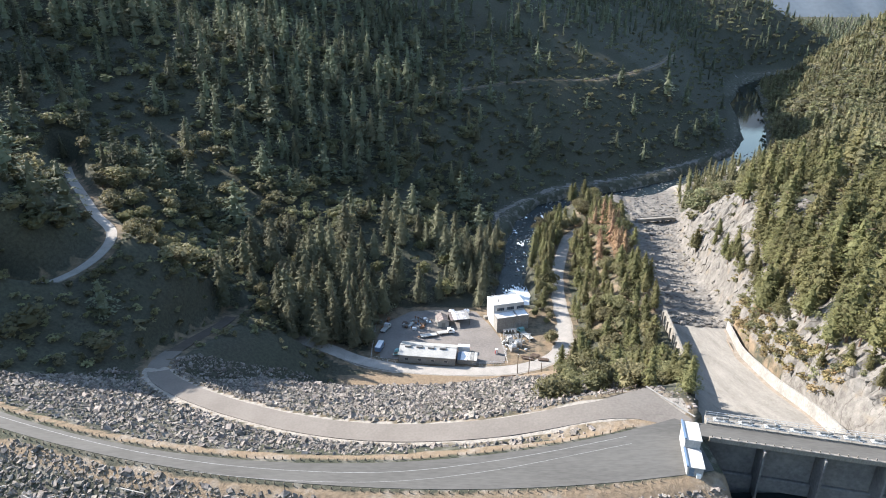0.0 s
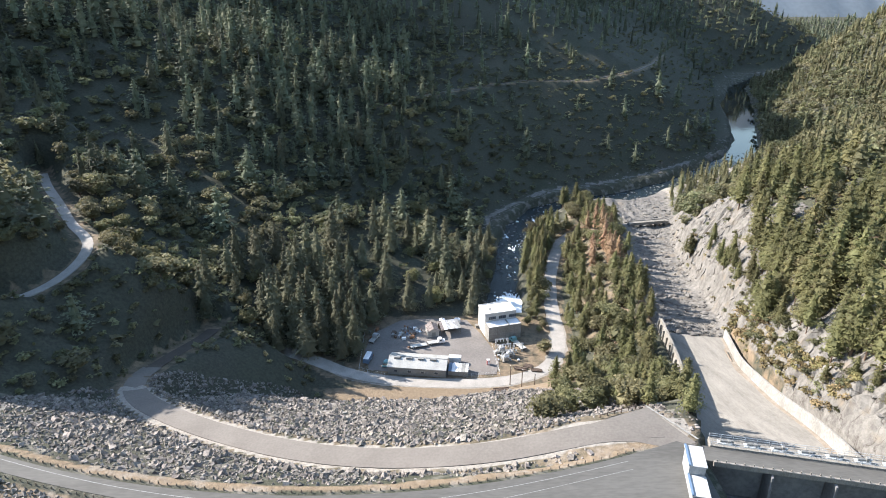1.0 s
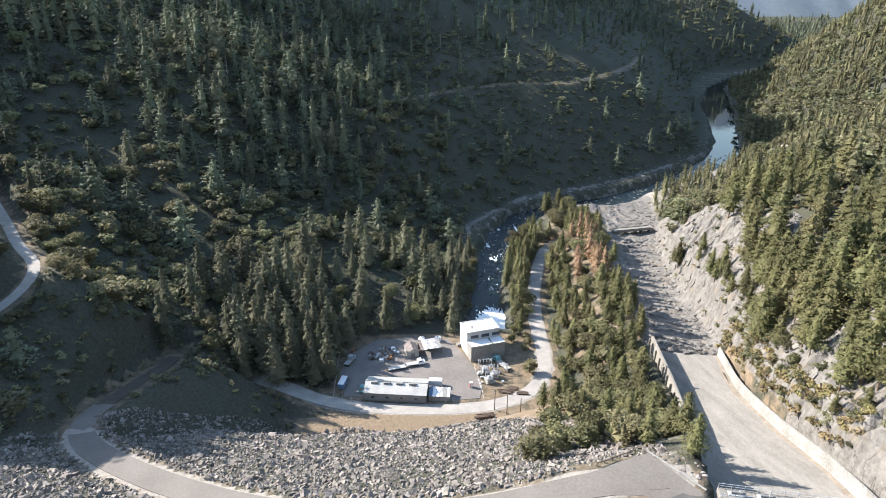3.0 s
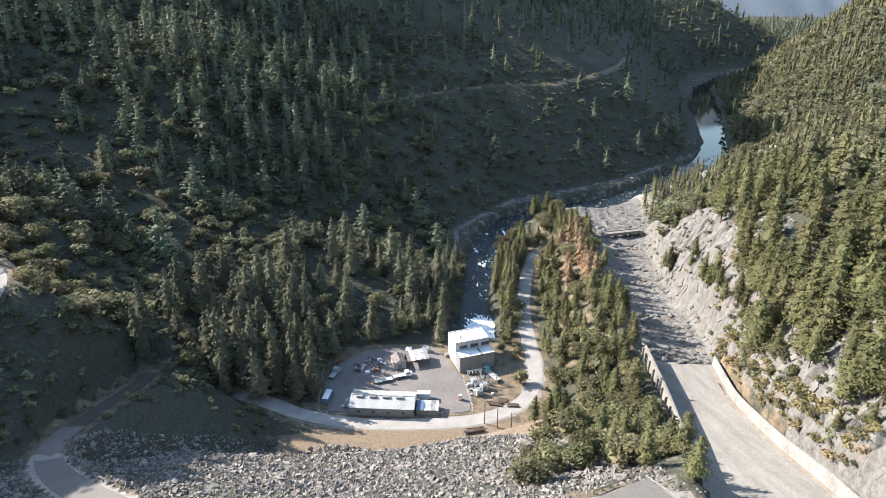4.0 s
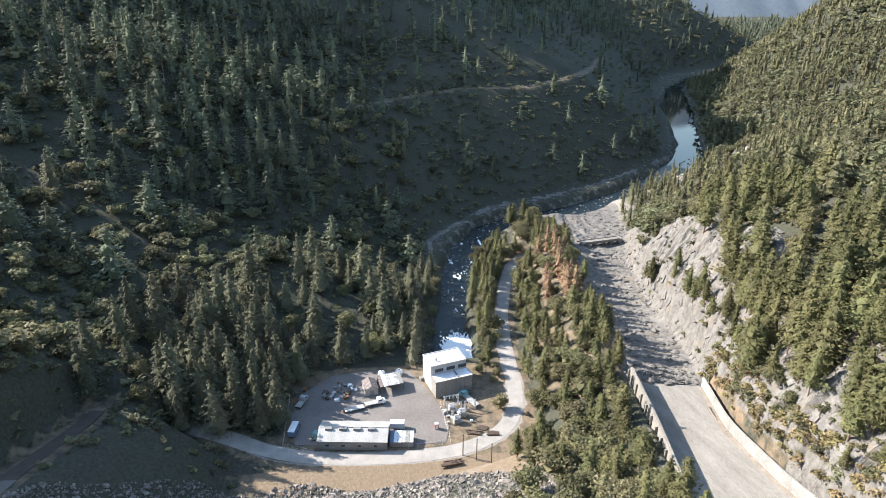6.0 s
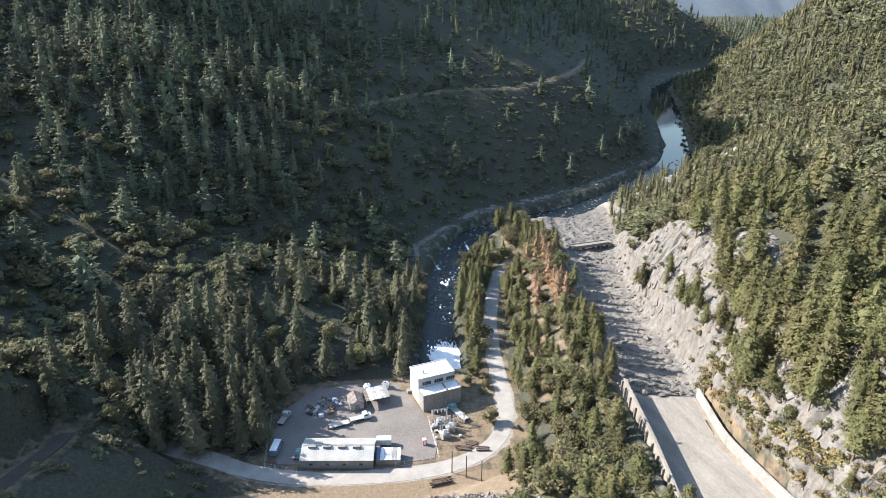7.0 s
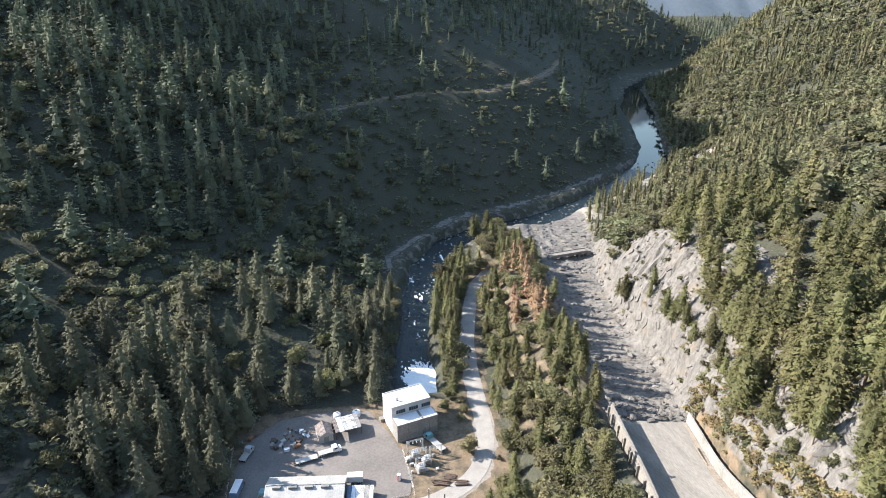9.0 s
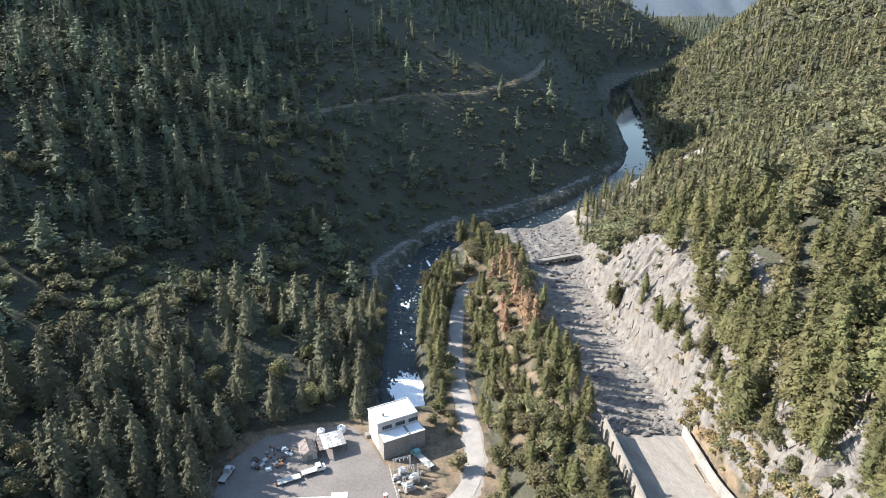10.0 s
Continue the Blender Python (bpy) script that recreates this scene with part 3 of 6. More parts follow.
def ribbon(name, left, right, mat, thick=0.25, cols=5):
    """A slab between two lines of points, with a skirt round it."""
    left, right = np.asarray(left, float), np.asarray(right, float)
    n = len(left)
    u = np.linspace(0, 1, cols)[None, :, None]
    top = left[:, None] * (1 - u) + right[:, None] * u
    V = np.concatenate([top.reshape(-1, 3), top[:, 0] - [0, 0, thick], top[:, -1] - [0, 0, thick]])
    F = []
    for i in range(n - 1):
        for j in range(cols - 1):
            a = i * cols + j
            F.append((a, a + 1, a + cols + 1, a + cols))
        a, b = n * cols + i, i * cols
        F.append((a, b, b + cols, a + 1))
        a, b = n * cols + n + i, i * cols + cols - 1
        F.append((b, a, a + 1, b + cols))
    F = np.array(F)
    A, B, C = V[F[0, 0]], V[F[0, 1]], V[F[0, 2]]
    if np.cross(B - A, C - A)[2] < 0:
        F = F[:, ::-1]
    return mesh_np(name, V, F, M[mat], smooth=False)


def offset_lines(q, half, lift):
    t = np.gradient(q[:, :2], axis=0)
    t /= np.linalg.norm(t, axis=1)[:, None]
    nrm = np.stack([-t[:, 1], t[:, 0]], 1)
    half = np.asarray(half, float).reshape(-1, 1) if np.ndim(half) else half
    l, r = q[:, :3].copy(), q[:, :3].copy()
    l[:, :2] += nrm * half
    r[:, :2] -= nrm * half
    l[:, 2] += lift
    r[:, 2] += lift
    return l, r


# ---- ground ----


def spread(*stops):
    """Grid lines: (from, to, step) pieces end to end."""
    out = [np.linspace(a, b, max(2, int(abs(b - a) / s) + 1))[:-1] for a, b, s in stops]
    return np.concatenate(out + [[stops[-1][1]]])


gx = spread((-2600, -900, 110), (-900, -260, 28), (-260, -110, 2.8), (-110, 70, 2), (70, 100, 1.4), (100, 160, 0.9), (160, 260, 3.6), (260, 520, 4.5), (520, 1200, 30), (1200, 3600, 120))
gy = spread((-900, 60, 40), (60, 95, 3), (95, 220, 1.7), (220, 350, 1.15), (350, 480, 2.2), (480, 920, 4.8), (920, 1600, 22), (1600, 4800, 110))
GX, GY = np.meshgrid(gx, gy)
GZ, g_rock, g_gravel, g_grass = ground(GX, GY)
nx, ny = len(gx), len(gy)
ii = (np.arange(ny - 1)[:, None] * nx + np.arange(nx - 1)[None]).ravel()
terrain = mesh_np("ground", np.stack([GX, GY, GZ], -1).reshape(-1, 3), np.stack([ii, ii + 1, ii + nx + 1, ii + nx], 1), M["terrain"], smooth=True)
for key, v in (("rock", g_rock), ("gravel", g_gravel), ("grass", g_grass)):
    terrain.attributes.new(key, "FLOAT", "POINT").data.foreach_set("value", v.astype(np.float32).ravel())
rough_face = (g_rock[:-1, :-1] > 0.35).ravel()
terrain.polygons.foreach_set("use_smooth", ~rough_face)
tagged(new("ground", terrain), "steep valley sides of brown forest soil and pale granite", "ground", kind="structure")

# ridges far behind the valley, haze put into their pale colour and faint emission
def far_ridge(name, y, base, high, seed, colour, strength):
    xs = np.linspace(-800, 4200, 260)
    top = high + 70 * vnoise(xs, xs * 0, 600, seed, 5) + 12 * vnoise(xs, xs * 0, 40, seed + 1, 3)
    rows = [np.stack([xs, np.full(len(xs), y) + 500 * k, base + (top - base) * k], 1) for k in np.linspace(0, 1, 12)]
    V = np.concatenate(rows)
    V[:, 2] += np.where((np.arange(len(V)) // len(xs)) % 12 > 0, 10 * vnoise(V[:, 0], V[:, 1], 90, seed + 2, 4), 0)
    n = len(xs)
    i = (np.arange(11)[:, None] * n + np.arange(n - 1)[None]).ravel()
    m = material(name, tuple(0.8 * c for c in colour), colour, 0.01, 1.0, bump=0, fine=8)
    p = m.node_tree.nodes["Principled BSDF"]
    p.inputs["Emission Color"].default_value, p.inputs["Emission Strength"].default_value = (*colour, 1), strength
    tagged(new("backdrop", mesh_np("backdrop", V, np.stack([i, i + 1, i + n + 1, i + n], 1), m, smooth=True)), "distant wooded ridge with haze put into its pale blue colour and glow", "mountain", kind="structure")


far_ridge("haze_tinted_ridge", 1760, -60, 330, 81, (0.1, 0.122, 0.145), 0.3)

# water: the river and the pool it widens into
wq = smooth_path(RIVER, 8)
l, r = offset_lines(np.c_[wq[:, :2], np.full(len(wq), WATER)], wq[:, 2] + 9, 0.0)
calm = int(np.argmax(wq[:, 1] > 572))
tagged(new("water", ribbon("water", l[calm:], r[calm:], "water", 0.1, 3)), "dark river widening into a still blue pool", "river", kind="structure")
tagged(new("rapids", ribbon("rapids", l[:calm + 1], r[:calm + 1], "rough_water", 0.1, 3)), "dark broken water of the river rapids", "river", kind="structure")

# ---- roads ----


def road(name, path, half, mat, lift, label, step_len=2.0):
    q = smooth_path(path, step_len)
    l, r = offset_lines(q, half, lift)
    tagged(new(name, ribbon(name, l, r, mat, 0.5, 4)), label, "road", kind="structure")
    return q


road("lower_road", LOWER_ROAD[:17], 3.3, "old_asphalt", 0.17, "dusty paved service road slanting down the dam face")
road("dirt_track", [(-96, 182, 32.4)] + LOWER_ROAD[16:], 2.5, "dirt", 0.12, "brown dirt track below the wooded slope")
road("yard_road", YARD_ROAD, 3.0, "gravel", 0.07, "pale gravel road past the yard into the trees")
road("hill_road", HILL_ROAD, 2.0, "gravel", 0.22, "pale dirt road round a wooded spur")
road("far_road", FAR_ROAD, 0.9, "old_asphalt", 0.45, "narrow pale road cut across the far mountain", 4.0)
cx = np.linspace(-135, 56, 120)
l = np.stack([cx, crest_up(cx), np.full(len(cx), CREST_Z + 0.1)], 1)
r = np.stack([cx, crest_lo(cx), np.full(len(cx), CREST_Z + 0.1)], 1)
tagged(new("crest_road", ribbon("crest_road", l, r, "asphalt", 0.5, 6)), "worn grey asphalt road along the dam crest", "road", kind="structure")

# ---- spillway ----


def chute():
    """Concrete chute floor between two side walls."""
    L = smooth_path(CHUTE_L, 4.0)
    Rr = smooth_path(CHUTE_R, 4.0)
    n = 36
    L = np.stack([np.interp(np.linspace(0, 1, n), np.linspace(0, 1, len(L)), L[:, i]) for i in range(3)], 1)
    Rr = np.stack([np.interp(np.linspace(0, 1, n), np.linspace(0, 1, len(Rr)), Rr[:, i]) for i in range(3)], 1)
    base = tagged(new("chute_floor", ribbon("chute_floor", L, Rr, "concrete", 1.5, 12)), "pale worn concrete floor of a spillway chute", "spillway", kind="structure")
    for name, line, out, high, mat in (("chute_wall_west", L, -0.7, np.linspace(6.5, 6.5, n), "concrete"), ("chute_wall_east", Rr, 0.5, np.linspace(4.3, 4.0, n), "pale_concrete")):
        V, F = [], []
        for k, (p, hh) in enumerate(zip(line, high)):
            V += [(p[0], p[1], p[2] - 1.5), (p[0], p[1], p[2] + hh), (p[0] + out, p[1], p[2] + hh), (p[0] + out * 1.9, p[1], p[2] - 4)]
            if k:
                a, b = 4 * k - 4, 4 * k
                F += [(a, b, b + 1, a + 1), (a + 1, b + 1, b + 2, a + 2), (a + 2, b + 2, b + 3, a + 3)]
        F += [(0, 1, 2, 3), (4 * n - 4, 4 * n - 3, 4 * n - 2, 4 * n - 1)]
        me = mesh_np(name, np.array(V), np.array(F), M[mat])
        bm = bmesh.new()
        bm.from_mesh(me)
        bmesh.ops.recalc_face_normals(bm, faces=bm.faces)
        bm.to_mesh(me)
        bm.free()
        wall = tagged(new(name, me), "tall pale concrete side wall of the spillway chute", "wall", kind="structure")
        if out < 0:
            rib = boxed(-0.9, 0, -0.25, 0.25, -5.0, -0.9, bevel=0.05)
            for k in range(9, n, 2):
                o = part("buttress", rib, "concrete", wall) if k == 9 else new("buttress", o.data)
                o.parent = wall
                o.location = (line[k][0] + out * 0.9, line[k][1], line[k][2] + high[k])


chute()
# silt washed against the east wall of the chute
q = np.array(smooth_path(CHUTE_R, 3.0))
n_ = vnoise(q[:, 0], q[:, 1], 14, 97) + 1.0
inner = q - np.c_[0.15 + 1.1 * n_, np.zeros(len(q)), np.zeros(len(q))]
tagged(new("silt", ribbon("silt", inner + [0, 0, 0.07], q - [0.1, 0, -0.25], "silt", 0.05, 4)), "rusty brown silt drifted along the chute wall", "silt", kind="structure")
slab_water = boxed(57.0, 150, 30, 111, 42.0, 44.0)
tagged(part("approach_water", slab_water, "water"), "dark still water in the shade above the gates", "water", kind="structure")
BRIDGE = pose(59.5, 116.0, CREST_Z, 0, 0, -13.3)


def spillway_bridge():
    b = thing("spillway_bridge", "concrete road bridge over the spillway with grey railings", "bridge", BRIDGE)
    part("deck", boxed(-5.5, 62, -3.2, 1.5, -0.8, 0.2, bevel=0.05), "asphalt", b)
    part("walkway", boxed(0, 62, 1.5, 4.4, -0.9, 0.5, bevel=0.05), "concrete", b)
    part("kerb", boxed(0, 62, -3.7, -3.2, -0.7, 0.5, bevel=0.05), "concrete", b)
    for x in (11.5, 23.5, 35.5, 47.5):
        bm = boxed(x - 0.25, x + 0.25, -4.6, 4.0, -18, -0.85, bevel=0.1)
        part("pier", bm, "dark_concrete", b)
    part("sill", boxed(0, 62, -1.0, 4.2, -19, -10.6, bevel=0.2), "dark_concrete", b)
    for i in range(5):
        part("gate_leaf", boxed(12 * i + 0.3 - 0.3, 12 * i + 11.0, -0.4, 0.4, -10.5, -2.0, bevel=0.1), "dark_concrete", b, "dark steel gate leaf")
    for y, z in ((4.3, 0.5), (1.6, 0.5)):
        bm = bmesh.new()
        for h in (0.55, 1.1):
            rod(bm, (0, y, z + h), (62, y, z + h), 0.05, 6)
        part("rail", bm, "steel", b)
        post = None
        for k in range(26):
            bm = rod(bmesh.new(), (0, 0, 0), (0, 0, 1.1), 0.06, 6) if post is None else None
            o = part("rail_post", bm, "steel", b) if bm else new("rail_post", post.data)
            post = post or o
            o.parent = b
            o.location = (0.2 + k * 2.45, y, z)
    for k in range(34):
        if k == 0:
            first = part("kerb_post", boxed(-0.1, 0.1, -0.1, 0.1, 0, 0.5, bevel=0.03), "concrete", b)
            o = first
        else:
            o = new("kerb_post", first.data)
            o.parent = b
        o.location = (0.6 + k * 1.8, -3.45, 0.5)
    return b


def hoist(x, big):
    m = BRIDGE @ pose(x, 2.9, 0.5)
    h = thing("gate_hoist", "grey steel gate hoist with motor on the walkway", "machine", m, "gate hoists on the bridge")
    part("bedplate", boxed(-1.5, 1.5, -0.6, 0.6, 0, 0.25, bevel=0.03), "grey_paint", h)
    bm = bmesh.new()
    rod(bm, (-1.0, 0, 0.55), (0.4, 0, 0.55), 0.28, 12)
    part("drum", bm, "sheet_dark", h)
    part("gearbox", boxed(0.5, 1.1, -0.4, 0.4, 0.25, 0.9 + 0.35 * big, bevel=0.06), "sheet_dark", h)
    bm = rod(bmesh.new(), (1.1, 0, 0.7), (1.7, 0, 0.7), 0.24, 10)
    part("motor", bm, "grey_paint" if big else "sheet_dark", h)


spillway_bridge()
for k in range(11):
    hoist(3.2 + 5.4 * k, k % 3 == 2)


def gate_house():
    g = thing("gate_house", "white stepped control house at the road end, roof-edge shade in blue strips", "building", pose(51.6, 103.2, CREST_Z - 3.2, 0, 0, -12))
    part("tall_block", boxed(-1.5, 1.7, 3.6, 9.4, 0, 7.6, bevel=0.05), "house_wall", g)
    part("low_block", boxed(-1.5, 1.7, -2.2, 3.58, 0, 5.4, bevel=0.05), "house_wall", g)
    part("tall_roof", boxed(-1.7, 1.9, 3.4, 9.65, 7.6, 7.8, bevel=0.04), "roof_slab", g)
    part("low_roof", boxed(-1.7, 1.9, -2.45, 3.38, 5.4, 5.6, bevel=0.04), "roof_slab", g)
    # blue strips on the roof edges stand for bluish shade inside the parapets
    part("tall_roof_shade", boxed(-1.71, -1.3, 3.4, 9.65, 7.805, 8.1), "blue_paint_and_shade", g, "raised roof edge strip coloured blue for parapet shade")
    part("low_roof_shade", boxed(-1.71, -1.3, -2.45, 3.38, 5.605, 5.9), "blue_paint_and_shade", g, "raised roof edge strip coloured blue for parapet shade")
    d = part("door", boxed(-1.1, -0.1, -2.27, -2.2, 3.2, 5.2, bevel=0.01), "blue_paint_and_shade", g, "blue steel door")
    part("door_handle", boxed(-0.36, -0.28, -2.33, -2.27, 4.1, 4.25), "steel", d)
    part("wall_unit", boxed(0.4, 1.3, -2.75, -2.2, 3.0, 4.1, bevel=0.05), "white_paint", g)
    part("footing", boxed(-1.9, 2.1, -2.9, 9.9, -9, 0.0, bevel=0.05), "concrete", g)


gate_house()

# ---- powerhouse ----


def powerhouse():
    m = pose(24.9, 255.4, 0, 0, 0, 15.0)
    p = thing("powerhouse", "two-storey concrete powerhouse with a white flat roof", "building", m)
    w, d0, d1, h0, h1 = 15.4, 5.3, 14.6, 7.0, 11.0
    part("front_block", boxed(0, w, 0, d0, -1, h0, bevel=0.06), "pale_concrete", p)
    part("rear_block", boxed(0, w - 0.5, d0 + 0.003, d1, -1, h1, bevel=0.06), "white_wall", p)
    part("front_roof", boxed(0.2, w - 0.2, 0.2, d0 - 0.05, h0, h0 + 0.16, bevel=0.03), "white_roof", p)
    part("rear_roof", boxed(0.25, w - 0.75, d0 + 0.25, d1 - 0.25, h1, h1 + 0.12, bevel=0.03), "white_roof", p)
    bm = bmesh.new()
    for a in ((-0.12, w - 0.38, d0 - 0.1, d0 + 0.22), (-0.12, w - 0.38, d1 - 0.22, d1 + 0.1), (-0.12, 0.22, d0 + 0.22, d1 - 0.22), (w - 0.72, w - 0.38, d0 + 0.22, d1 - 0.22)):
        box(bm, *a, h1 - 0.35, h1 + 0.4, bevel=0.03)
    part("parapet", bm, "white_wall", p)
    bm = bmesh.new()
    for a in ((-0.12, w + 0.12, -0.12, 0.18), (-0.12, 0.18, 0.18, d0), (w - 0.18, w + 0.12, 0.18, d0)):
        box(bm, *a, h0 - 0.3, h0 + 0.3, bevel=0.03)
    part("front_parapet", bm, "pale_concrete", p)
    for k in range(3):
        x = 1.6 + 4.9 * k
        f = part("window", boxed(x, x + 3.6, d0 - 0.06, d0 + 0.02, h0 + 1.0, h0 + 2.6, bevel=0.02), "sheet_dark", p, "steel-framed band window")
        for j in range(4):
            part("pane", boxed(x + 0.12 + 0.87 * j, x + 0.86 + 0.87 * j, d0 - 0.09, d0 - 0.06, h0 + 1.12, h0 + 2.48), "glass", f)
    dr = part("door", boxed(9.6, 10.9, -0.08, 0.0, 0, 3.4, bevel=0.02), "sheet_dark", p, "dark steel double door")
    part("door_handle", boxed(10.15, 10.25, -0.14, -0.08, 1.0, 1.25), "steel", dr)
    for z in (2.1, 4.2):
        part("joint_strip", boxed(0.05, w - 0.05, -0.03, 0.0, z, z + 0.12), "concrete", p)
    for x in (4.0, 8.0, 12.0):
        part("pilaster", boxed(x, x + 0.25, -0.05, -0.002, 0, h0 - 0.32), "concrete", p)
    bm = rod(bmesh.new(), (3.4, d0 + 3.4, h1 + 0.1), (3.4, d0 + 3.4, h1 + 1.0), 0.35, 10)
    rod(bm, (3.4, d0 + 3.4, h1 + 1.0), (3.4, d0 + 3.4, h1 + 1.25), 0.5, 10)
    part("roof_vent", bm, "sheet_dark", p)
    part("roof_duct", boxed(9.3, 10.0, 0.4, d0 - 0.2, h0 + 0.16, h0 + 0.5, bevel=0.04), "sheet_dark", p)
    bm = boxed(-1.6, 0, 13.0, 15.0, -0.5, 1.2, bevel=0.04)
    part("landing", bm, "concrete", p)


powerhouse()

# ---- yard ----
yard = np.array([(-27, 234), (-30, 249), (-28, 263), (-16, 275), (-2, 277), (16, 275), (22, 262), (26, 250), (28, 238), (26, 230), (12, 229), (-6, 231)], float)
bm = bmesh.new()
ring = [bm.verts.new((x, y, 0.14)) for x, y in yard]
f = bm.faces.new(ring)
e = bmesh.ops.extrude_face_region(bm, geom=[f])
bmesh.ops.translate(bm, vec=(0, 0, -0.6), verts=[v for v in e["geom"] if isinstance(v, bmesh.types.BMVert)])
bmesh.ops.recalc_face_normals(bm, faces=bm.faces)
tagged(part("yard_surface", bm, "yard"), "grey compacted gravel yard", "yard", kind="structure")


def corrugated(bm, x0, x1, y0, z0, y1, z1, n, depth=0.06):
    """A sheet from (y0, z0) to (y1, z1) with n ribs along x."""
    xs = np.linspace(x0, x1, 2 * n + 1)
    rows = []
    for y, z in ((y0, z0), (y1, z1)):
        rows.append([bm.verts.new((x, y, z + (depth if i % 2 else 0))) for i, x in enumerate(xs)])
        rows.append([bm.verts.new((x, y, z - 0.08)) for x in xs])
    t0, b0, t1, b1 = rows
    for i in range(len(xs) - 1):
        bm.faces.new((t0[i], t0[i + 1], t1[i + 1], t1[i]))
        bm.faces.new((b0[i + 1], b0[i], b1[i], b1[i + 1]))
        bm.faces.new((t0[i], b0[i], b0[i + 1], t0[i + 1]))
        bm.faces.new((t1[i + 1], b1[i + 1], b1[i], t1[i]))
    return bm


def long_shed():
    s = thing("long_shed", "long metal workshop shed with pale ribbed roof", "shed", pose(-18.8, 230.9, 0.1, 0, 0, -7.5))
    w, d, eave, ridge = 24.0, 10.6, 3.7, 5.5
    bm = prism(bmesh.new(), [(0, 0), (0, eave), (d / 2, ridge), (d, eave), (d, 0)], 0, w)
    for v in bm.verts:
        v.co = Vector((v.co.y, v.co.x, v.co.z))
    bmesh.ops.recalc_face_normals(bm, faces=bm.faces)
    part("shell", bm, "sheet_dark", s)
    part("front_roof", corrugated(bmesh.new(), -0.3, w + 0.3, -0.35, eave - 0.02, d / 2, ridge + 0.12, 36, 0.015), "sheet", s)
    part("back_roof", corrugated(bmesh.new(), -0.3, w + 0.3, d + 0.35, eave - 0.02, d / 2, ridge + 0.12, 36, 0.015), "sheet", s)
    part("ridge_cap", boxed(-0.32, w + 0.32, d / 2 - 0.25, d / 2 + 0.25, ridge + 0.17, ridge + 0.27, bevel=0.04), "sheet", s)
    for k in range(4):
        x = 2.0 + 5.0 * k
        part("roof_vent", boxed(x, x + 2.6, d / 2 - 1.5, d / 2 - 0.5, ridge - 0.35, ridge + 0.4, bevel=0.05), "sheet_dark", s)
    for k in range(4):
        x = 2.5 + 5.6 * k
        f = part("window", boxed(x, x + 1.6, -0.06, 0.02, 1.3, 2.4, bevel=0.01), "sheet", s)
        part("pane", boxed(x + 0.1, x + 1.5, -0.09, -0.06, 1.4, 2.3), "glass", f)
    part("door", boxed(-0.07, 0.0, 2.0, 5.0, 0, 2.9, bevel=0.01), "sheet", s)
    return s


def lean_to():
    a = thing("lean_to_shed", "small lean-to with patched clear and brown sheets", "shed", pose(6.0, 229.4, 0.1, 0, 0, -7.5))
    part("shell", boxed(0, 8.2, 0, 5.0, 0, 2.3, bevel=0.03), "sheet_dark", a)
    for k in range(6):
        x = 0.0 + 1.4 * k
        part("roof_sheet", corrugated(bmesh.new(), x, x + 1.32, -0.3, 2.36, 5.3, 2.9, 4), ("blue_paint_and_shade", "white_roof", "white_roof", "sheet", "sheet_dark", "sheet")[k], a)


def trailer(x, y, turn, length, mat, label):
    t = thing("box_trailer", label, "trailer", pose(x, y, 0.12, 0, 0, turn))
    part("body", boxed(0, length, -1.25, 1.25, 0.8, 2.9, bevel=0.06), mat, t)
    part("roof", boxed(0.05, length - 0.05, -1.2, 1.2, 2.9, 2.98, bevel=0.03), "white_roof", t)
    for px in (length * 0.7, length * 0.82):
        for py in (-1.0, 1.0):
            wheel(t, px, py)
    part("hitch", boxed(-1.4, 0, -0.12, 0.12, 0.7, 0.85, bevel=0.02), "rust", t)


def wheel(parent, x, y, r=0.48, wdt=0.28):
    o = part("wheel", rod(bmesh.new(), (x, y - wdt / 2, r), (x, y + wdt / 2, r), r, 14), "rubber", parent)
    part("rim", rod(bmesh.new(), (x, y - wdt / 2 - 0.02, r), (x, y + wdt / 2 + 0.02, r), r * 0.55, 10), "steel", o)


def flat_truck(x, y, turn, cab_mat, bed_len, label, z=0.15):
    t = thing("flatbed_truck", label, "truck", pose(x, y, z, 0, 0, turn))
    bm = prism(bmesh.new(), [(0, 0.6), (0, 2.6), (1.5, 2.6), (2.1, 1.75), (2.9, 1.6), (3.0, 0.6)], -1.1, 1.1)
    bmesh.ops.bevel(bm, geom=list(bm.edges), offset=0.06, segments=1, affect="EDGES")
    cab = part("cab", bm, cab_mat, t)
    part("windscreen", prism(bmesh.new(), [(1.56, 2.5), (1.6, 2.5), (2.12, 1.78), (2.08, 1.76)], -0.95, 0.95), "glass", cab)
    for py in (-1.12, 1.1):
        part("side_window", boxed(0.4, 1.45, py, py + 0.02, 1.75, 2.4), "glass", cab)
    part("chassis", boxed(-bed_len, 2.7, -0.45, 0.45, 0.55, 0.8, bevel=0.02), "rubber", t)
    part("bed", boxed(-bed_len, -0.15, -1.2, 1.2, 0.95, 1.15, bevel=0.03), "sheet", t)
    part("headboard", boxed(-0.2, -0.1, -1.2, 1.2, 1.15, 2.3, bevel=0.02), cab_mat, t)
    for px in (2.1, -bed_len * 0.68, -bed_len * 0.85):
        for py in (-0.95, 0.95):
            wheel(t, px, py)
    return t


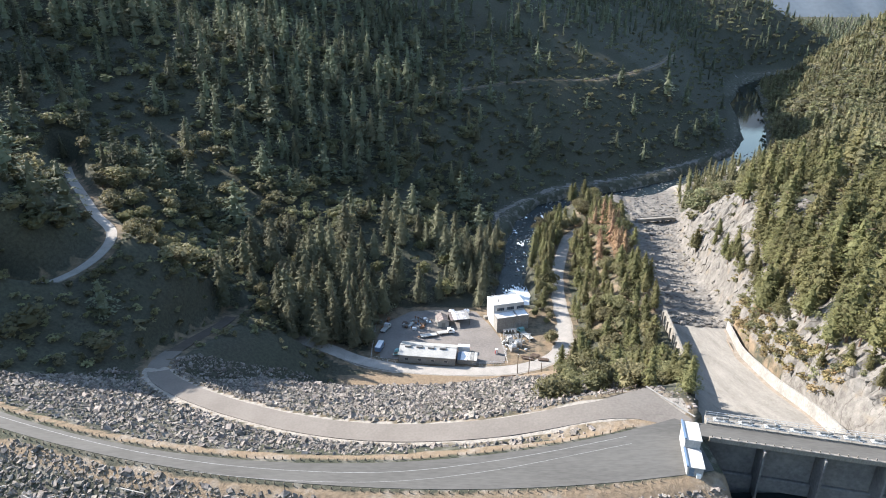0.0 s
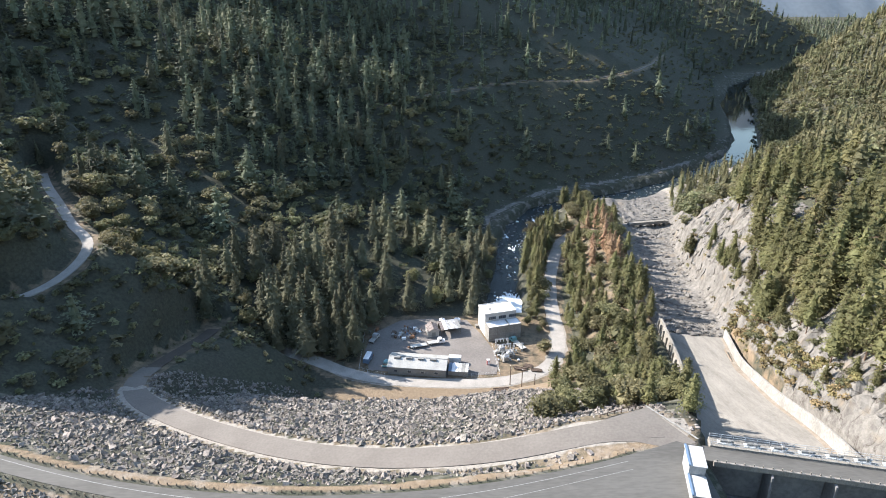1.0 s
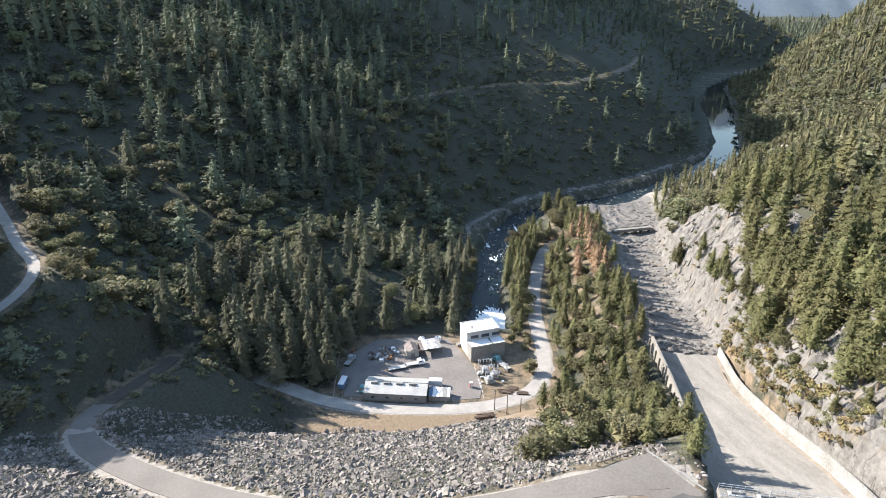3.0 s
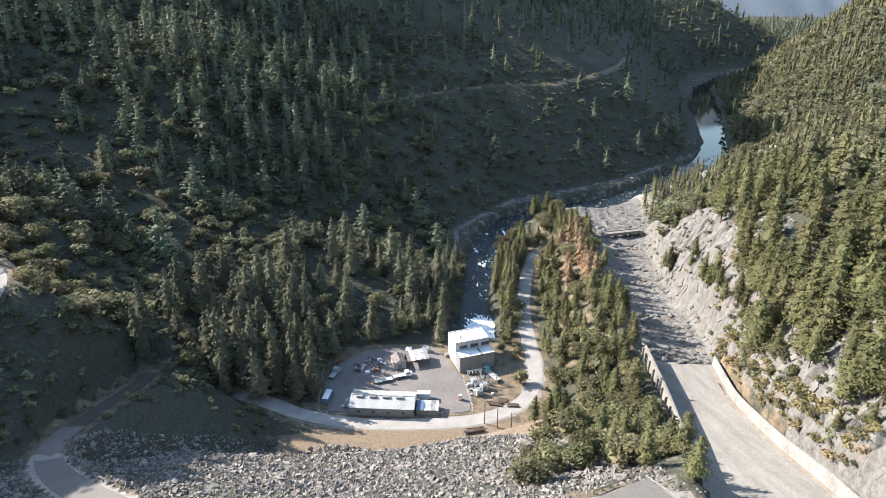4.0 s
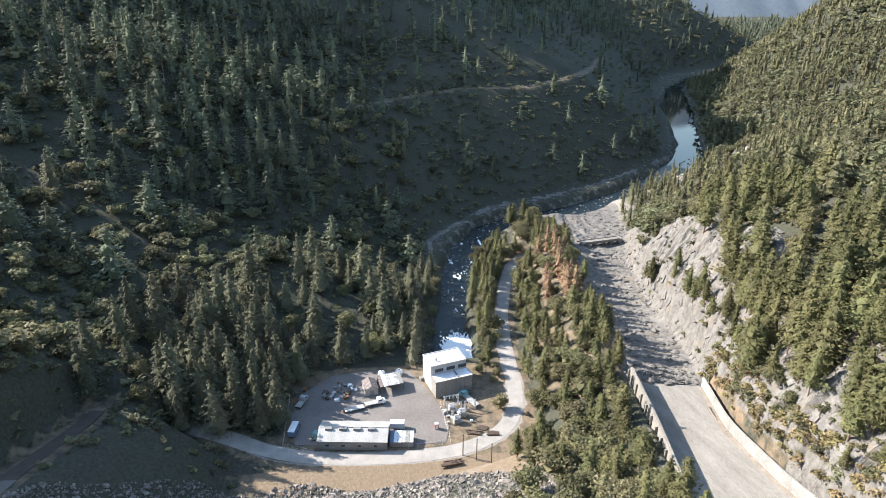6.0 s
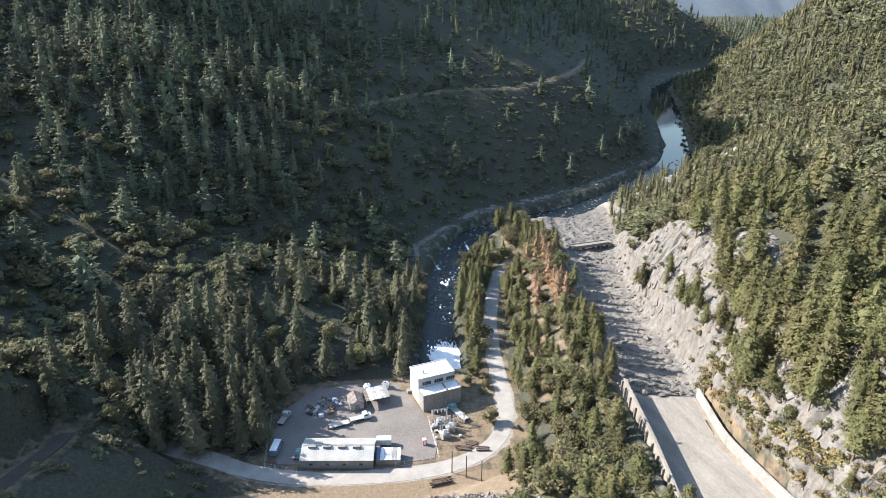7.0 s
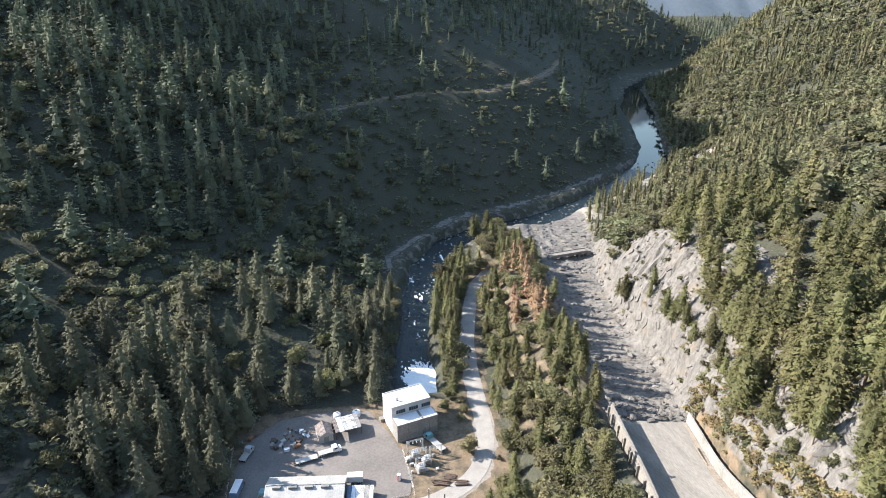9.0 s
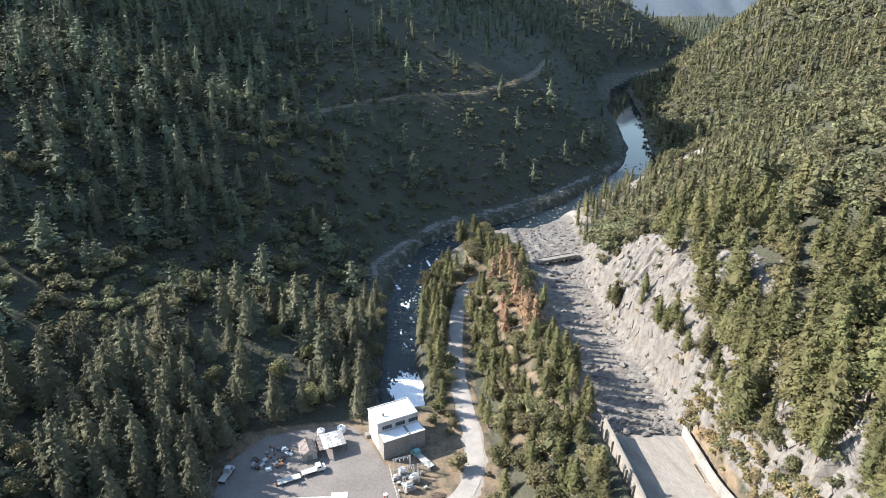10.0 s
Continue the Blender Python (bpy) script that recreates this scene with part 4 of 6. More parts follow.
def car(x, y, turn, mat, label, z=0.15):
    c = thing("pickup_truck", label, "pickup", pose(x, y, z, 0, 0, turn))
    bm = prism(bmesh.new(), [(0, 0.45), (0, 1.05), (1.9, 1.08), (3.6, 1.1), (5.2, 0.95), (5.3, 0.45)], -0.95, 0.95)
    bmesh.ops.bevel(bm, geom=list(bm.edges), offset=0.07, segments=1, affect="EDGES")
    part("body", bm, mat, c)
    bm = prism(bmesh.new(), [(1.9, 1.05), (2.1, 1.75), (3.3, 1.75), (4.0, 1.08)], -0.82, 0.82)
    cab = part("cabin", bm, mat, c)
    part("windscreen", prism(bmesh.new(), [(3.36, 1.72), (3.4, 1.72), (4.04, 1.12), (4.0, 1.1)], -0.72, 0.72), "glass", cab)
    part("bed_floor", boxed(0.12, 1.8, -0.8, 0.8, 1.06, 1.09), "rubber", c)
    for px in (0.95, 4.2):
        for py in (-0.85, 0.85):
            wheel(c, px, py, 0.38, 0.24)


def open_shed(x, y, turn, w, d, mat, label, hi=4.2, lo=3.4):
    s = thing("open_shed", label, "shed", pose(x, y, 0.1, 0, 0, turn))
    for px in (0.15, w - 0.15):
        for py in (0.15, d - 0.15):
            part("post", boxed(px - 0.1, px + 0.1, py - 0.1, py + 0.1, 0, lo - 0.1), "pole", s)
    part("back_wall", boxed(0, w, d - 0.12, d, 0, hi - 0.15), "sheet_dark", s)
    for k in range(6):
        xx = w * k / 6
        part("roof_sheet", corrugated(bmesh.new(), xx, xx + w / 6 - 0.04, -0.3, lo, d + 0.3, hi, 4), ("brown_roof", "white_roof", mat, "sheet", mat, "sheet_dark")[k], s)
    return s


def gable_hut(x, y, turn, w, d, eave, ridge, label):
    s = thing("gable_hut", label, "hut", pose(x, y, 0.1, 0, 0, turn))
    bm = prism(bmesh.new(), [(0, 0), (0, eave), (w / 2, ridge), (w, eave), (w, 0)], 0, d)
    part("shell", bm, "sheet", s)
    for a, b in (((-0.25, eave - 0.1), (w / 2, ridge + 0.08)), ((w + 0.25, eave - 0.1), (w / 2, ridge + 0.08))):
        bm = prism(bmesh.new(), [a, b, (b[0], b[1] + 0.1), (a[0], a[1] + 0.1)], -0.25, d + 0.25)
        part("roof_slope", bm, "brown_roof", s)
    part("door", boxed(w / 2 - 0.9, w / 2 + 0.9, -0.05, -0.002, 0, 2.3, bevel=0.01), "sheet_dark", s)


def portable_toilet():
    t = thing("portable_toilet", "red portable toilet cabin with a white roof", "toilet", pose(23.3, 237.4, 0.12, 0, 0, 5))
    part("cabin", boxed(-0.6, 0.6, -0.6, 0.6, 0.1, 2.1, bevel=0.05), "red_paint", t)
    part("roof", boxed(-0.64, 0.64, -0.64, 0.64, 2.1, 2.35, bevel=0.1), "white_roof", t)
    part("door", boxed(-0.42, 0.42, -0.64, -0.6, 0.2, 2.0, bevel=0.01), "white_paint", t)
    part("skid", boxed(-0.6, 0.6, -0.6, 0.6, 0, 0.1), "rubber", t)


def transformer(x, y, turn, k):
    t = thing("transformer", "grey finned power transformer with bushings", "transformer", pose(x, y, 0.15, 0, 0, turn), "switchyard equipment")
    part("plinth", boxed(-1.6, 1.6, -1.3, 1.3, -0.1, 0.3, bevel=0.03), "concrete", t)
    part("tank", boxed(-1.2, 1.2, -0.8, 0.8, 0.3, 2.5, bevel=0.08), "steel", t)
    for s in (-1, 1):
        bm = boxed(-1.1, 1.1, *sorted((s * 0.79, s * 0.84)), 0.6, 2.2)
        for i in range(8):
            x0 = -1.1 + 0.3 * i
            box(bm, x0, x0 + 0.1, *sorted((s * 0.84, s * 1.25)), 0.6, 2.2)
        part("cooling_fins", bm, "steel", t)
    part("conservator", rod(bmesh.new(), (-0.9, 0.3, 3.0), (0.7, 0.3, 3.0), 0.3, 10), "steel", t)
    for i in range(3):
        bm = rod(bmesh.new(), (-0.7 + 0.7 * i, -0.3, 2.5), (-0.7 + 0.7 * i, -0.4, 3.7), 0.14, 8, 0.06)
        part("bushing", bm, "white_paint", t)


def switch_frame(x, y, turn, w, h):
    f = thing("switchyard_frame", "galvanised lattice frame with insulators", "frame", pose(x, y, 0.1, 0, 0, turn), "switchyard equipment")
    for px in (0, w):
        bm = bmesh.new()
        for a, b in ((-0.25, -0.25), (0.25, -0.25), (0.25, 0.25), (-0.25, 0.25)):
            rod(bm, (px + a, b, 0), (px + a * 0.5, b * 0.5, h), 0.06, 4)
        for k in range(6):
            z = h * k / 6
            rod(bm, (px - 0.25, -0.25, z), (px + 0.22, -0.22, z + h / 6), 0.035, 4)
            rod(bm, (px + 0.25, 0.25, z), (px - 0.22, 0.22, z + h / 6), 0.035, 4)
        part("leg", bm, "steel", f)
    bm = bmesh.new()
    for z in (h, h - 0.45):
        rod(bm, (-0.4, 0, z), (w + 0.4, 0, z), 0.07, 6)
    for k in range(10):
        rod(bm, (w * k / 10, 0, h - 0.45), (w * (k + 1) / 10, 0, h), 0.035, 4)
    part("beam", bm, "steel", f)
    for k in range(4):
        xx = w * (k + 0.5) / 4
        part("insulator", rod(bmesh.new(), (xx, 0, h - 0.5), (xx, 0, h - 1.5), 0.12, 8), "white_paint", f)


def utility_pole(x, y, h):
    z = height(x, y)
    p = thing("utility_pole", "dark treated timber utility pole by the gravel road", "pole", pose(x, y, z), "utility poles by the road")
    part("shaft", rod(bmesh.new(), (0, 0, -0.5), (0, 0, h), 0.2, 10, 0.14), "pole", p)
    part("cap", rod(bmesh.new(), (0, 0, h), (0, 0, h + 0.12), 0.17, 10, 0.05), "steel", p)
    for k in range(3):
        part("insulator", rod(bmesh.new(), (0.18, 0, h - 0.4 - 0.5 * k), (0.42, 0, h - 0.35 - 0.5 * k), 0.07, 8), "steel", p)


def timber_stack(x, y, turn, n, length):
    s = thing("timber_stack", "stack of old dark timbers on bare soil", "timber", pose(x, y, height(x, y) + 0.05, 0, 0, turn))
    r = random.Random(n)
    for k in range(n):
        row, col = k // 6, k % 6
        a, k2 = r.uniform(-0.6, 0.6), r.uniform(0.65, 1.0)
        bm = boxed(-length * k2 / 2, length * k2 / 2, -0.17, 0.17, 0, 0.32, bevel=0.03)
        bm.transform(pose(a, 0.44 * col, 0.33 * row, 0, 0, r.uniform(-9, 9) if row else r.uniform(-3, 3)))
        part("timber", bm, "pole", s)


long_shed()
lean_to()
trailer(6.6, 239.4, -6, 5.2, "white_paint", "short white box trailer behind the workshop")
gable_hut(-2.2, 259.5, 12, 5.0, 6.5, 2.8, 4.2, "small grey hut with a brown gable roof")
open_shed(3.6, 260.5, 12, 9.4, 6.5, "patched_roof", "open-sided shed with a pale patched metal roof")
flat_truck(2.3, 254.4, 14, "white_paint", 5.0, "white flatbed truck parked in the yard")
trailer_bed = thing("flat_trailer", "empty pale flatbed trailer parked in the yard", "trailer", pose(-10.2, 250.6, 0.12, 0, 0, 14))
part("bed", boxed(0, 7.5, -1.2, 1.2, 0.8, 1.0, bevel=0.03), "sheet", trailer_bed)
part("frame", boxed(-1.2, 7.3, -0.4, 0.4, 0.55, 0.78, bevel=0.02), "rust", trailer_bed)
for px in (1.2, 2.2):
    for py in (-0.95, 0.95):
        wheel(trailer_bed, px, py)
flat_truck(36.4, 254.4, 118, "teal_paint", 7.5, "teal and white boom truck beside the powerhouse")
car(-20.6, 235.2, 80, "teal_paint", "teal pickup parked at the end of the workshop")
trailer(-28.6, 237.5, 78, 6.2, "blue_paint_and_shade", "blue-grey box trailer at the shaded edge of the yard")
flat_truck(-26.4, 258.2, 68, "grey_paint", 4.2, "pale grey flatbed truck under the trees")
portable_toilet()
for k, (x, y, turn) in enumerate(((30.0, 247.0, 8), (33.5, 243.5, 10), (31.0, 240.0, 8))):
    transformer(x, y, turn, k)
for x, y, w, h in ((27.5, 249.5, 5.5, 5.0), (28.0, 245.0, 5.5, 5.0), (29.5, 241.5, 5.0, 4.4), (35.0, 246.5, 4.0, 4.4)):
    switch_frame(x, y, 8, w, h)
for x, y, h in ((30.8, 222.5, 9.2), (35.1, 219.8, 9.2), (39.7, 217.1, 9.0)):
    utility_pole(x, y, h)
timber_stack(27.0, 217.6, 14, 14, 7.5)
for x, y, turn, n, length in ((36.5, 232.6, -14, 11, 6.0), (43.0, 231.4, -8, 9, 5.0), (39.5, 234.8, -20, 6, 4.5)):
    timber_stack(x, y, turn, n, length)

# ---- trees ----


def sprays(r, P, N, along, size, ratio=0.5, rough=0.28):
    """Small pointed sprays at P, each lying roughly across its normal N with its tip turned along a direction."""
    n = len(P)
    N = N / (np.linalg.norm(N, axis=1)[:, None] + 1e-9) + rough * r.normal(size=(n, 3))
    a = along + 0.4 * r.normal(size=(n, 3))
    b = np.cross(N, a)
    b /= np.linalg.norm(b, axis=1)[:, None] + 1e-9
    a /= np.linalg.norm(a, axis=1)[:, None] + 1e-9
    s = (np.asarray(size) * r.uniform(0.6, 1.4, n))[:, None]
    w = ratio * r.uniform(0.7, 1.3, (n, 1))
    V = np.stack([P - a * s * 0.7 - b * s * w, P - a * s * 0.5 + b * s * w, P + a * s * 1.2], 1).reshape(-1, 3)
    return V, np.arange(3 * n).reshape(-1, 3)


def needle_crown(seed, boughs, leaves, size, slim=0.2, bare=0.1, whorls=6, sides=6, blunt=0.8, core=0.64):
    """Crown of a conifer one unit high: drooping boughs of needle sprays round a ragged dark core."""
    r = np.random.default_rng(seed)
    lean = r.uniform(-0.025, 0.025, 2)
    lobes = r.uniform(0.75, 1.2, 6)

    def reach(u, a):
        return slim * np.minimum(1.0, 0.6 + 3.0 * u) * (1.02 - u) ** blunt * np.interp(a % 6.283, np.linspace(0, 6.283, 7), np.r_[lobes, lobes[:1]])

    W, tris = [], []
    for k in range(whorls):
        u = (k + 0.2 * r.random()) / whorls
        for ring, (du, f) in enumerate(((0.0, core), (0.7 / whorls, 0.56 * core))):
            for j in range(sides):
                a = 6.283 * (j + 0.5 * (k % 2)) / sides + r.uniform(-0.25, 0.25)
                w = (reach(u + du, a) + 0.004) * f * r.uniform(0.7, 1.15)
                z = bare + (0.93 - bare) * (u + du) - (0.25 * w if ring == 0 else 0) + r.uniform(-0.15, 0.15) / whorls
                W.append((w * math.cos(a) + lean[0] * z, w * math.sin(a) + lean[1] * z, z))
    for k in range(2 * whorls - 1):
        for j in range(sides):
            i, i2 = k * sides + j, k * sides + (j + 1) % sides
            tris += [(i, i2, i2 + sides), (i, i2 + sides, i + sides)]
    W.append((lean[0], lean[1], 0.98))
    tris += [((2 * whorls - 1) * sides + j, (2 * whorls - 1) * sides + (j + 1) % sides, len(W) - 1) for j in range(sides)]
    # boughs: flattened tufts that grow smaller towards the tip of the tree
    u = (np.arange(boughs) + r.random(boughs)) / boughs
    u = u ** 1.15
    a = np.arange(boughs) * 2.4 + r.uniform(-0.5, 0.5, boughs)
    L = (reach(u, a) + 0.012) * r.uniform(0.7, 1.15, boughs)
    z = bare + (0.95 - bare) * u - 0.12 * L
    c = np.stack([0.62 * L * np.cos(a) + lean[0] * z, 0.62 * L * np.sin(a) + lean[1] * z, z], 1)
    n = boughs * leaves
    d = r.normal(size=(n, 3))
    d /= np.linalg.norm(d, axis=1)[:, None]
    d[:, 2] = np.where(d[:, 2] < -0.35, -d[:, 2], d[:, 2])
    A, LL = np.repeat(a, leaves), np.repeat(L, leaves)
    out = np.stack([np.cos(A), np.sin(A), np.zeros(n)], 1)
    side = np.stack([-np.sin(A), np.cos(A), np.zeros(n)], 1)
    tall = np.repeat(np.maximum(0.26 * L, 0.3 * (0.95 - bare) / boughs ** 0.5 * 0.5), leaves)
    k = r.uniform(0.7, 1.05, n)
    P = np.repeat(c, leaves, 0) + (out * (d[:, 0] * 0.46 * LL * k)[:, None] + side * (d[:, 1] * 0.36 * LL * k)[:, None])
    P[:, 2] += d[:, 2] * tall * k - 0.2 * np.maximum(d[:, 0], 0) * LL * 0.4
    N = out * (0.25 + 0.45 * d[:, 0])[:, None] + side * (0.5 * d[:, 1])[:, None] + np.array([0, 0, 1.0]) * (0.85 + 0.45 * d[:, 2])[:, None]
    V, F = sprays(r, P, N, out + [0, 0, -0.25], size * (0.6 + 0.6 * LL / slim), 0.62)
    return np.concatenate([np.array(W), V]), np.concatenate([np.array(tris), F + len(W)])


def tuft_crown(seed, clumps, leaves, shape, size, dome=None):
    """Crown of leafy lobes: shape(r) gives a lobe's place and its radius."""
    r = np.random.default_rng(seed)
    Vs, Fs, n = [], [], 0
    for _ in range(clumps):
        c, rad = shape(r)
        d = r.normal(size=(leaves, 3))
        d /= np.linalg.norm(d, axis=1)[:, None]
        d[:, 2] = np.where(d[:, 2] < -0.3, -d[:, 2], d[:, 2])
        P = c + d * (rad * r.uniform(0.75, 1.08, (leaves, 1))) * [1, 1, 0.8]
        V, F = sprays(r, P, d + [0, 0, 0.45], r.normal(size=(leaves, 3)), np.full(leaves, size), 0.9, 0.4)
        Vs.append(V), Fs.append(F + n)
        n += len(V)
    if dome:
        # leafy mass inside the lobes
        high, wide, tall = dome
        W, tris = [], []
        for k in range(4):
            for j in range(7):
                t, g = 6.283 * (j + 0.5 * (k % 2)) / 7, -0.35 + 0.5 * k
                w = wide * math.cos(g) * r.uniform(0.75, 1.15)
                W.append((w * math.cos(t), w * math.sin(t), high + tall * math.sin(g) * r.uniform(0.9, 1.05)))
                if k < 3:
                    i, i2 = n + 7 * k + j, n + 7 * k + (j + 1) % 7
                    tris += [(i, i2, i2 + 7), (i, i2 + 7, i + 7)]
        W.append((0, 0, high + tall))
        tris += [(n + 21 + j, n + 21 + (j + 1) % 7, n + 28) for j in range(7)]
        Vs.append(np.array(W)), Fs.append(np.array(tris))
    return np.concatenate(Vs), np.concatenate(Fs)


def oak_shape(r):
    d = r.normal(size=3)
    d /= np.linalg.norm(d)
    d[2] = abs(d[2])
    k = r.uniform(0.65, 1.0)
    return np.array([0.38 * d[0] * k, 0.38 * d[1] * k, 0.36 + 0.45 * d[2] * k]), r.uniform(0.12, 0.2)


def bush_shape(r):
    a, k = r.uniform(0, 6.28), r.uniform(0, 0.45)
    return np.array([k * math.cos(a), k * math.sin(a), r.uniform(0.2, 0.6)]), r.uniform(0.15, 0.3)


def trunk_mesh(name, high, r0, limbs, seed):
    """Tapered trunk one unit high with a few limbs."""
    r = random.Random(seed)
    bm = bmesh.new()
    rod(bm, (0, 0, -0.06), (0, 0, high), r0, 7, r0 * 0.25)
    for _ in range(limbs):
        z, a, k = r.uniform(0.2, high * 0.9), r.uniform(0, 6.28), r.uniform(0.06, 0.15)
        rod(bm, (0, 0, z), (k * math.cos(a), k * math.sin(a), z + 0.45 * k), r0 * 0.3, 3, r0 * 0.1)
    me = bpy.data.meshes.new(name)
    bm.to_mesh(me)
    bm.free()
    me.materials.append(M["bark"])
    return me


KINDS = {}
for kind, cat, n, make, trunk in (
        ("fir_tree", "fir", 6, lambda s: needle_crown(100 + s, 54, 20, 0.018, 0.25 + 0.018 * s, 0.04 + 0.025 * (s % 3), 9, 7, 0.85), (0.97, 0.012, 0)),
        ("pine_tree", "pine", 6, lambda s: needle_crown(200 + s, 50, 27, 0.0165, 0.2 + 0.016 * s, 0.14 + 0.05 * (s % 3), 6, 7, 0.62), (0.95, 0.014, 10)),
        ("oak_tree", "oak", 5, lambda s: tuft_crown(300 + s, 19, 44, oak_shape, 0.034, (0.4, 0.27, 0.33)), (0.7, 0.035, 7)),
        ("dead_pine", "dead", 2, lambda s: needle_crown(400 + s, 38, 14, 0.02, 0.2, 0.12, 5, 5, 0.6), (0.98, 0.014, 14))):
    KINDS[kind] = [(mesh_np(kind + "_crown", *make(s), M[cat]), trunk_mesh(kind + "_trunk", *trunk, s)) for s in range(n)]

LABELS = {"fir_tree": "tall dark green fir with drooping boughs", "pine_tree": "tall yellow-green pine with tufted crown and bare lower trunk",
          "oak_tree": "broad round-crowned olive green oak", "dead_pine": "dead pine with rusty brown needles"}
GROUPS = {"fir_tree": "firs round the yard", "pine_tree": "pines beside the spillway", "oak_tree": "oaks on the slopes", "dead_pine": "dead pines between road and spillway"}
count = {}


def plant(kind, x, y, high, wide=1.0):
    variants = KINDS[kind]
    k = count.get(kind, 0)
    count[kind] = k + 1
    crown_me, trunk_me = variants[k % len(variants)]
    t = thing(kind, LABELS[kind], "tree", Matrix.Translation((x, y, height(x, y) - 0.2)) @ Matrix.Rotation(rng.uniform(0, 6.28), 4, "Z") @ Matrix.Diagonal((high * wide, high * wide, high, 1)), GROUPS[kind])
    for name, me in (("trunk", trunk_me), ("crown", crown_me)):
        o = new(name, me)
        o.parent = t


def jitter_grid(x0, x1, y0, y1, gap):
    gx_, gy_ = np.meshgrid(np.arange(x0, x1, gap), np.arange(y0, y1, gap))
    p = np.stack([gx_.ravel(), gy_.ravel()], 1)
    return p + rng.uniform(-0.48 * gap, 0.48 * gap, p.shape)


def free(X, Y, room=2.0):
    """Where a tree may stand: off roads, yard, water, dam, chute and wash."""
    ok = np.ones(X.shape, bool)
    for path, half in ((LOWER_ROAD, 4), (YARD_ROAD, 4), (HILL_ROAD, 5), (FAR_ROAD, 1)):
        ok &= np.abs(near_path(path, X, Y)[0]) > half + room
    d, half = near_path(RIVER, X, Y)
    ok &= np.abs(d) > half + 3
    d, z, half = near_path(WASH, X, Y)
    ok &= (np.abs(d) > half + 3) | (Y < 225)
    cl, cr, cz = chute_sides(Y)
    ok &= ~((X > cl - 6) & (X < cr + 3) & (Y > 60) & (Y < 240))
    ok &= ~((X > -32) & (X < 52) & (Y > 205) & (Y < 283))
    dl = near_path(LEFT_TOE, X, Y)[0]
    ok &= ~((Y < 216) & (X < np.interp(Y, [150, 175, 200, 216], [53, 45, 41, 42])) & (dl < 4))
    ok &= ~((dl > 0) & (dl < np.where(Y < 420, 3, 8)) & (Y > 310))
    return ok, dl


# individual trees, kind by kind
p = jitter_grid(40, 118, 140, 452, 6.3)
ok, dl = free(p[:, 0], p[:, 1], 0.3)
mid = np.interp(p[:, 1], [140, 165, 200, 225, 240, 300, 380, 440], [66, 61, 60, 68, 76, 84, 98, 104])
wid = np.interp(p[:, 1], [140, 165, 200, 225, 240, 300, 380, 440], [9, 17, 20, 17, 17, 17, 18, 12])
ok &= np.abs(p[:, 0] - mid) < wid
dr = -near_path(RIGHT_TOE, p[:, 0], p[:, 1])[0]
ok &= dr < 0
for x, y in p[ok]:
    u = rng.random()
    brown = 300 < y < 372 and abs(x - np.interp(y, [300, 372], [88, 100])) < 8
    if brown and u < 0.45:
        plant("dead_pine", x, y, rng.uniform(14, 19))
    elif u < 0.5:
        plant("pine_tree", x, y, rng.uniform(9, 17) if x < np.interp(y, [140, 200, 240, 300, 380], [66, 74, 82, 90, 102]) else rng.uniform(12, 18), rng.uniform(0.95, 1.2))
    else:
        plant("oak_tree", x, y, rng.uniform(6, 11), rng.uniform(1.05, 1.4))
# strip between river and gravel road
p = jitter_grid(40, 80, 286, 420, 5.4)
ok, dl = free(p[:, 0], p[:, 1], -0.5)
rv = near_path(RIVER, p[:, 0], p[:, 1])[0]
yr = near_path(YARD_ROAD, p[:, 0], p[:, 1])[0]
ok &= (rv < 0) & (yr > 0)
for x, y in p[ok]:
    plant("pine_tree" if rng.random() < 0.75 else "oak_tree", x, y, rng.uniform(9, 17) if y > 300 else rng.uniform(5, 9), rng.uniform(0.9, 1.2))
# firs above the yard
p = jitter_grid(-95, 36, 236, 345, 10.5)
ok, dl = free(p[:, 0], p[:, 1], 1.0)
ok &= (dl > 1.5) & (dl < 62) & ~((p[:, 0] < -33) & (p[:, 0] > -66) & (p[:, 1] < 282))
for x, y in p[ok]:
    u = rng.random()
    if u < 0.72:
        plant("fir_tree", x, y, 11 + 20 * rng.random() ** 1.3, rng.uniform(0.9, 1.2))
    elif u < 0.9:
        plant("oak_tree", x, y, rng.uniform(7, 12), rng.uniform(0.9, 1.2))
# pines and oaks on the near right slope
p = jitter_grid(104, 225, 118, 345, 6.5)
ok, dl = free(p[:, 0], p[:, 1])
dr = -near_path(RIGHT_TOE, p[:, 0], p[:, 1])[0]
face = np.interp(p[:, 1], [100, 190, 215, 232, 245, 258, 270, 300, 345], [5, 7, 9, 8, 8, 12, 17, 28, 28])
thick = np.where(dr < face, 0.16, np.where((vnoise(p[:, 0], p[:, 1], 22, 87) > 0.42) & (p[:, 1] > 235), 0.25, 0.74)) * (dr > 3)
ok &= (dr < 56) & (rng.random(len(p)) < thick)
for x, y in p[ok]:
    if rng.random() < 0.62:
        plant("pine_tree", x, y, 12 + 14 * rng.random(), rng.uniform(1.05, 1.35))
    else:
        plant("oak_tree", x, y, rng.uniform(5, 9), rng.uniform(1.0, 1.4))
# tall pines above the chute
p = jitter_grid(106, 185, 138, 240, 10.5)
dr = -near_path(RIGHT_TOE, p[:, 0], p[:, 1])[0]
for x, y in p[(dr > 9) & (dr < 58)]:
    plant("pine_tree", x, y, rng.uniform(14, 23), rng.uniform(1.05, 1.3))


def woods(name, kinds, P, S, wide, label, mat):
    V, F, T = scatter(kinds, P, S, rng.uniform(0, 6.28, len(P)), wide)
    tagged(new(name, mesh_np(name, V, F, M[mat], T)), label, "woods", kind="stuff")


